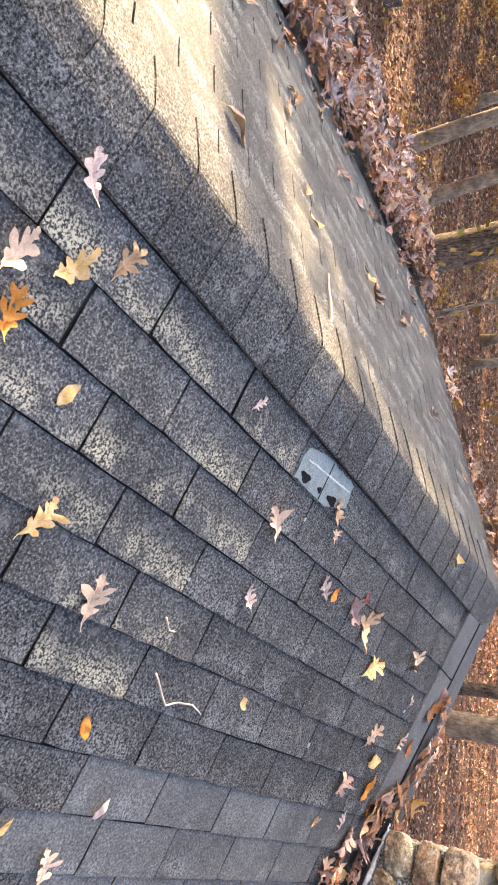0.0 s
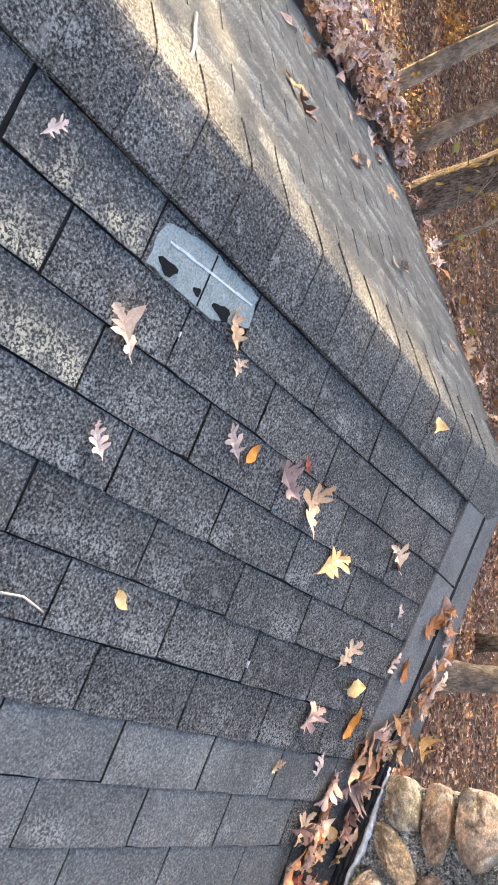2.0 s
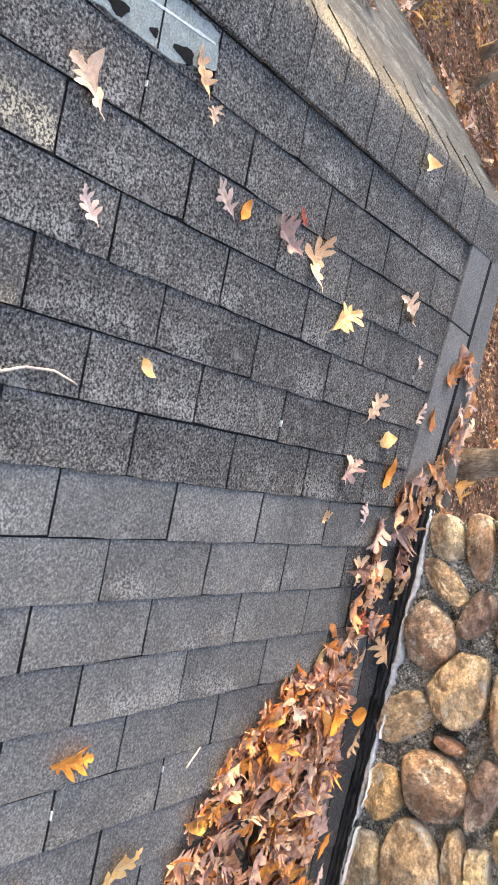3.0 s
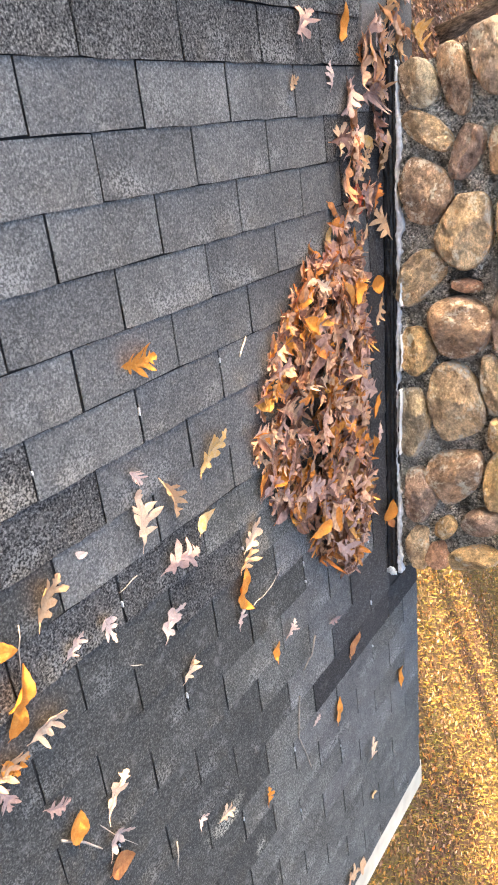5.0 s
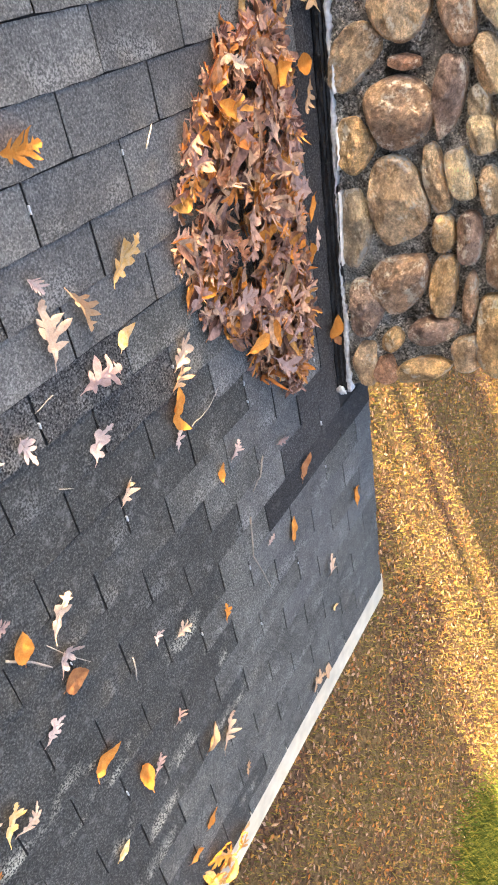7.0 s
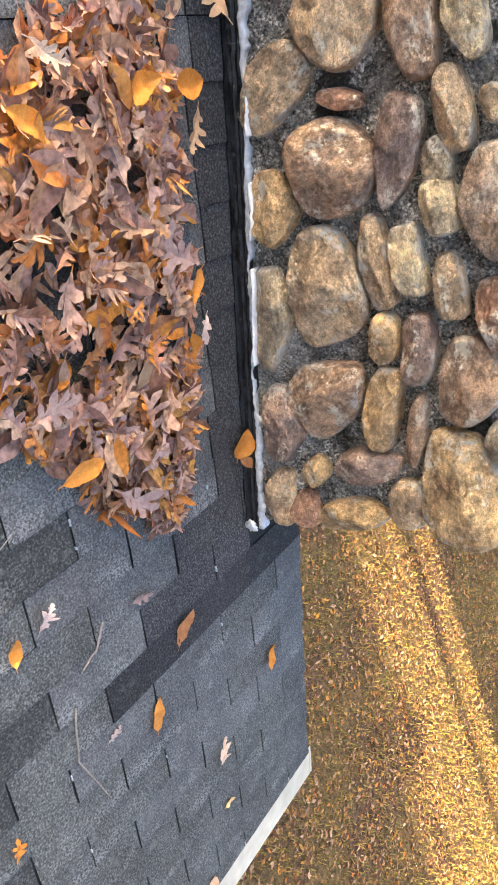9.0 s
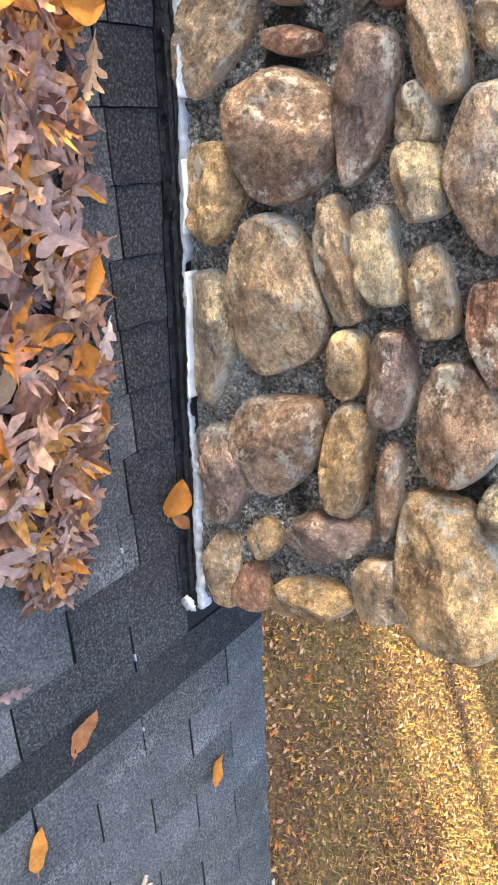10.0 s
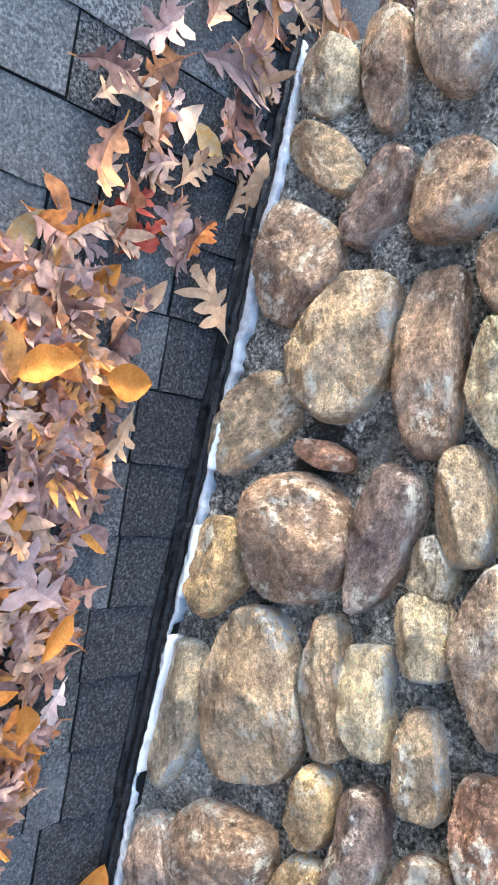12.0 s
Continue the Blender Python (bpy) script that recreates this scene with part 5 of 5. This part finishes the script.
litter("lawn_leaves", "brown and yellow fallen leaves on the lawn", 42000, lambda r: (r.uniform(3.6, 17), r.uniform(0.5, 16)), 21, (0.016, 0.052), LAWN_LITTER)
litter("forest_leaves", "thick brown leaf litter under the trees", 110000, lambda r: (-3.5 - 27 * r.random() ** 1.1, r.uniform(1, 32)), 22, (0.04, 0.095))
litter("wood_edge_leaves", "brown leaf litter past the gable end", 38000, lambda r: (r.uniform(-5, 3.6), 5 + 36 * r.random() ** 1.2), 23, (0.045, 0.085))


def undergrowth(name, label, clumps, seed):
    """Low brush: each clump a few bent stems with small leaves round them."""
    rng = random.Random(seed)
    verts, faces = [], []
    for cx, cy, tall, wide, count in clumps:
        ground_z = height_at(cx, cy)
        for _ in range(count):
            f = rng.random() ** 0.7
            at = Vector((cx + rng.gauss(0, wide) * (0.5 + f), cy + rng.gauss(0, wide) * (0.5 + f), ground_z + tall * f + rng.gauss(0, 0.05)))
            a = Vector((rng.uniform(-1, 1), rng.uniform(-1, 1), rng.uniform(-0.6, 0.6))).normalized()
            b = a.cross(Vector((rng.uniform(-1, 1), rng.uniform(-1, 1), rng.uniform(-1, 1)))).normalized()
            s = rng.uniform(0.035, 0.08)
            n = len(verts)
            verts += [at - a * s, at + b * s * 0.55, at + a * s, at - b * s * 0.55]
            faces.append((n, n + 1, n + 2, n + 3))
        for _ in range(7):
            tip = Vector((cx + rng.gauss(0, wide), cy + rng.gauss(0, wide), ground_z + tall * rng.uniform(0.6, 1.1)))
            n = len(verts)
            verts += [Vector((cx - 0.008, cy, ground_z)), Vector((cx + 0.008, cy, ground_z)), tip]
            faces.append((n, n + 1, n + 2))
    me = bpy.data.meshes.new(name)
    me.from_pydata([tuple(v) for v in verts], [], faces)
    me.materials.append(UNDERGROWTH)
    tagged(new(name, me), label, "undergrowth", kind="stuff")


rng = random.Random(61)
undergrowth("undergrowth", "low golden and olive brush between the trees", [(rng.uniform(-30, -10.5), rng.uniform(3, 30), rng.uniform(0.3, 1.3), rng.uniform(0.15, 0.4), rng.randrange(60, 220)) for _ in range(60)], 62)


def blades(name, label, count, place, seed, tall, material=GRASS):
    rng = random.Random(seed)
    verts, faces = [], []
    for _ in range(count):
        x, y = place(rng)
        z, h, turn, lean = height_at(x, y), rng.uniform(*tall), rng.uniform(0, 6.283), rng.uniform(0.2, 0.8)
        w = 0.006
        c, d = math.cos(turn), math.sin(turn)
        n = len(verts)
        verts += [(x - d * w, y + c * w, z), (x + d * w, y - c * w, z), (x + c * h * lean * 0.4 + d * w, y + d * h * lean * 0.4 - c * w, z + h * 0.6), (x + c * h * lean, y + d * h * lean, z + h)]
        faces += [(n, n + 1, n + 2), (n, n + 2, n + 3)]
    me = bpy.data.meshes.new(name)
    me.from_pydata(verts, [], faces)
    me.materials.append(material)
    tagged(new(name, me), label, "grass", kind="stuff")


blades("lawn_grass", "thin yellowing lawn grass among fallen leaves", 60000, lambda r: (r.uniform(4, 17), r.uniform(1, 15)), 31, (0.04, 0.09))
blades("green_tuft", "patch of fresh green lawn grass", 9000, lambda r: (14.1 + r.gauss(0, 0.55), 5.35 + r.gauss(0, 0.5)), 32, (0.05, 0.20), GREEN_GRASS)


# ---- shingles, course by course ----
PLAIN_TABS = [tab_mesh(k, SHINGLE, TAB - 0.0068) for k in range(6)]
SLATE_TABS = [tab_mesh(k + 20, SHINGLE_SLATE, TAB - 0.0066, thick=0.65) for k in range(5)]
CURLED_TABS = [tab_mesh(k + 60, SHINGLE_SUNFLECKED, lifted=0.002 + 0.001 * k) for k in range(4)]
DARK_TABS = [tab_mesh(k + 80, SHINGLE_DARK, TAB - 0.0054, thick=0.45) for k in range(5)]
FLECKED_TABS = [tab_mesh(k + 160, SHINGLE_FLECKED, TAB - 0.0054, thick=0.45) for k in range(5)]
SUNNY_TABS = [tab_mesh(k + 100, SHINGLE_SUNNY, TAB - 0.005, thick=0.7) for k in range(4)]
LOWER_TABS = [tab_mesh(k + 120, SHINGLE_LOWER, TAB - 0.0058, thick=0.6) for k in range(5)]
NEW_TABS = [tab_mesh(k + 40, SHINGLE_NEW) for k in range(4)]
STRIP_TABS = [tab_mesh(k + 140, STARTER, TAB - 0.0012, thick=0.7) for k in range(3)]


def is_new(row, y):
    """The black mended shingles in the three courses below the chimney."""
    return (row == 20 and y > 2.0 * TAB) or (row == 21 and y > 1.5 * TAB) or (row == 22 and y > 1.0 * TAB)


def new_from(row):
    """Where the black mended strip beside the chimney begins in a course."""
    return 0.69 if row < 10 else 0.86 - 0.006 * (row - 10) + 0.014 * (row % 3 - 1)


def lay(parent, rows, y0, y1, limit, mended):
    rng = random.Random(11)
    shapes = {}
    for row in range(-1, rows):
        x = FIRST + row * ROW
        shift = 0.0 if row % 2 else 0.5
        for j in range(math.floor(y0 / TAB) - 1, math.ceil(y1 / TAB) + 1):
            y = (j + shift) * TAB
            left, right = y - TAB / 2, y + TAB / 2
            stop = y1
            if mended and CHIMNEY[0] / COS - 0.05 < x + ROW / 2 < CHIMNEY[1] / COS + 0.02:
                stop = wall_y(x * COS) + 0.004
            if mended and 8 <= row < 20:
                stop = new_from(row)
            if right < y0 + 0.03 or left > stop - 0.02:
                continue
            pick = rng.random()
            if mended and is_new(row, y):
                me = rng.choice(STRIP_TABS if row == 22 else NEW_TABS)
            elif mended and row >= 7 + (3 if y < -0.78 else 1 if y < -0.62 else 0) and pick < (0.3 if 11 < row < 15 and y < -0.6 else 0.96 if row < 15 else 0.85 if 16 < row < 27 and y > 0.28 else 0.0):
                me = rng.choice(SLATE_TABS)
            elif mended and row > 14 and pick < (y + 0.40 - 0.02 * (22 - row)) / 0.7:
                me = rng.choice(LOWER_TABS)
            elif mended and row > 21 and y < -0.1:
                me = rng.choice(FLECKED_TABS)
            elif mended and row < 6 and y < -0.74 and pick < (1.0 if row < 4 else 0.6):
                me = rng.choice(CURLED_TABS)
            elif not mended:
                me = rng.choice(SUNNY_TABS)
            elif row >= 14 and pick > (0.3 if row < 17 else 0.0) and (row > 23 or y < 0.42 - 0.02 * (row - 14)):
                me = rng.choice(DARK_TABS)
            else:
                me = rng.choice(PLAIN_TABS)
            begin = max(left, y0)
            cut = right > stop or left < y0
            m = Matrix.Translation((x + rng.uniform(-0.0015, 0.0015), y + rng.uniform(-0.001, 0.001), rng.uniform(0, 0.0006)))
            if cut:
                width = min(right, stop) - begin
                m = Matrix.Translation((x, begin + width / 2, 0)) @ Matrix.Diagonal((1, width / TAB, 1, 1))
            if mended and row == rows - 1:
                m = m @ Matrix.Diagonal((0.62, 1, 1, 1))
            if y > limit:
                ob = new("shingle_tab", me)
                ob.parent = parent
                ob.matrix_local = m
            else:
                shapes.setdefault(me.materials[0].name, []).append((me, m))
    for row in range(8, 20) if mended else ():
        ob = new("shingle_tab", rng.choice(NEW_TABS))
        ob.parent = parent
        left = new_from(row) + 0.003
        right = wall_y((FIRST + row * ROW) * COS) + 0.004 if row > 8 else RAKE - 0.01
        ob.matrix_local = Matrix.Translation((FIRST + row * ROW, (left + right) / 2, 0.0004)) @ Matrix.Diagonal((1, (right - left) / (TAB - 0.008), 1, 1))
    for k, some in shapes.items():
        spare = bmesh.new()
        for me, m in some:
            start = len(spare.verts)
            spare.from_mesh(me)
            spare.verts.ensure_lookup_table()
            for v in spare.verts[start:]:
                v.co = m @ v.co
        tagged(part("shingle_field", spare, bpy.data.materials[k], parent), kind="stuff")


lay(near, 32, BACK, RAKE, -1.62, True)
lay(far_slope, 14, -RAKE_NORTH, -BACK, -9, False)


def cap_mesh(seed):
    """A ridge cap shingle folded over the ridge: y along it."""
    rng = random.Random(seed)
    bm = bmesh.new()
    size, rows, cols = 0.165, (0.0, 0.1, 0.2, 0.30), 15
    grid = {}
    for side in (0, 1):
        for i, y in enumerate(rows):
            for j in range(cols):
                w = j / (cols - 1) * 2 - 1
                s = math.copysign(abs(w) ** 2.1, w) * size
                r = 0.010
                x = s * COS
                z = -math.sqrt(x * x + r * r) * SIN / COS + r * SIN / COS
                lift = 0.0108 - 0.0045 * (s / size) ** 2 + 0.0078 * (1 - y / 0.30) + (0.0045 if side else 0) + rng.uniform(-0.0006, 0.0006)
                end = rng.uniform(-0.0015, 0.0015) if i in (0, len(rows) - 1) else 0
                grid[side, i, j] = bm.verts.new((x + (rng.uniform(-0.0012, 0.0012) if j in (0, cols - 1) else 0), y + end, z + lift))
    n, c = len(rows) - 1, cols - 1
    for i in range(n):
        for j in range(c):
            bm.faces.new((grid[1, i, j], grid[1, i, j + 1], grid[1, i + 1, j + 1], grid[1, i + 1, j]))
        bm.faces.new((grid[0, i, 0], grid[1, i, 0], grid[1, i + 1, 0], grid[0, i + 1, 0]))
        bm.faces.new((grid[0, i, c], grid[0, i + 1, c], grid[1, i + 1, c], grid[1, i, c]))
    for j in range(c):
        bm.faces.new((grid[0, 0, j], grid[0, 0, j + 1], grid[1, 0, j + 1], grid[1, 0, j]))
    bmesh.ops.recalc_face_normals(bm, faces=bm.faces)
    return mesh_of("ridge_cap", bm, SHINGLE)


ridge = thing("ridge", "row of folded grey shingle caps along the ridge", "ridge", pose(0, 0, RIDGE), "structure")
CAPS = [cap_mesh(k) for k in range(5)]
y = RAKE + 0.012 - 0.30 - 0.142 * 30
while y < RAKE - 0.28:
    ob = new("ridge_cap", random.Random(int(y * 1000)).choice(CAPS))
    ob.parent = ridge
    ob.matrix_local = pose(0, y, -0.001)
    y += 0.142
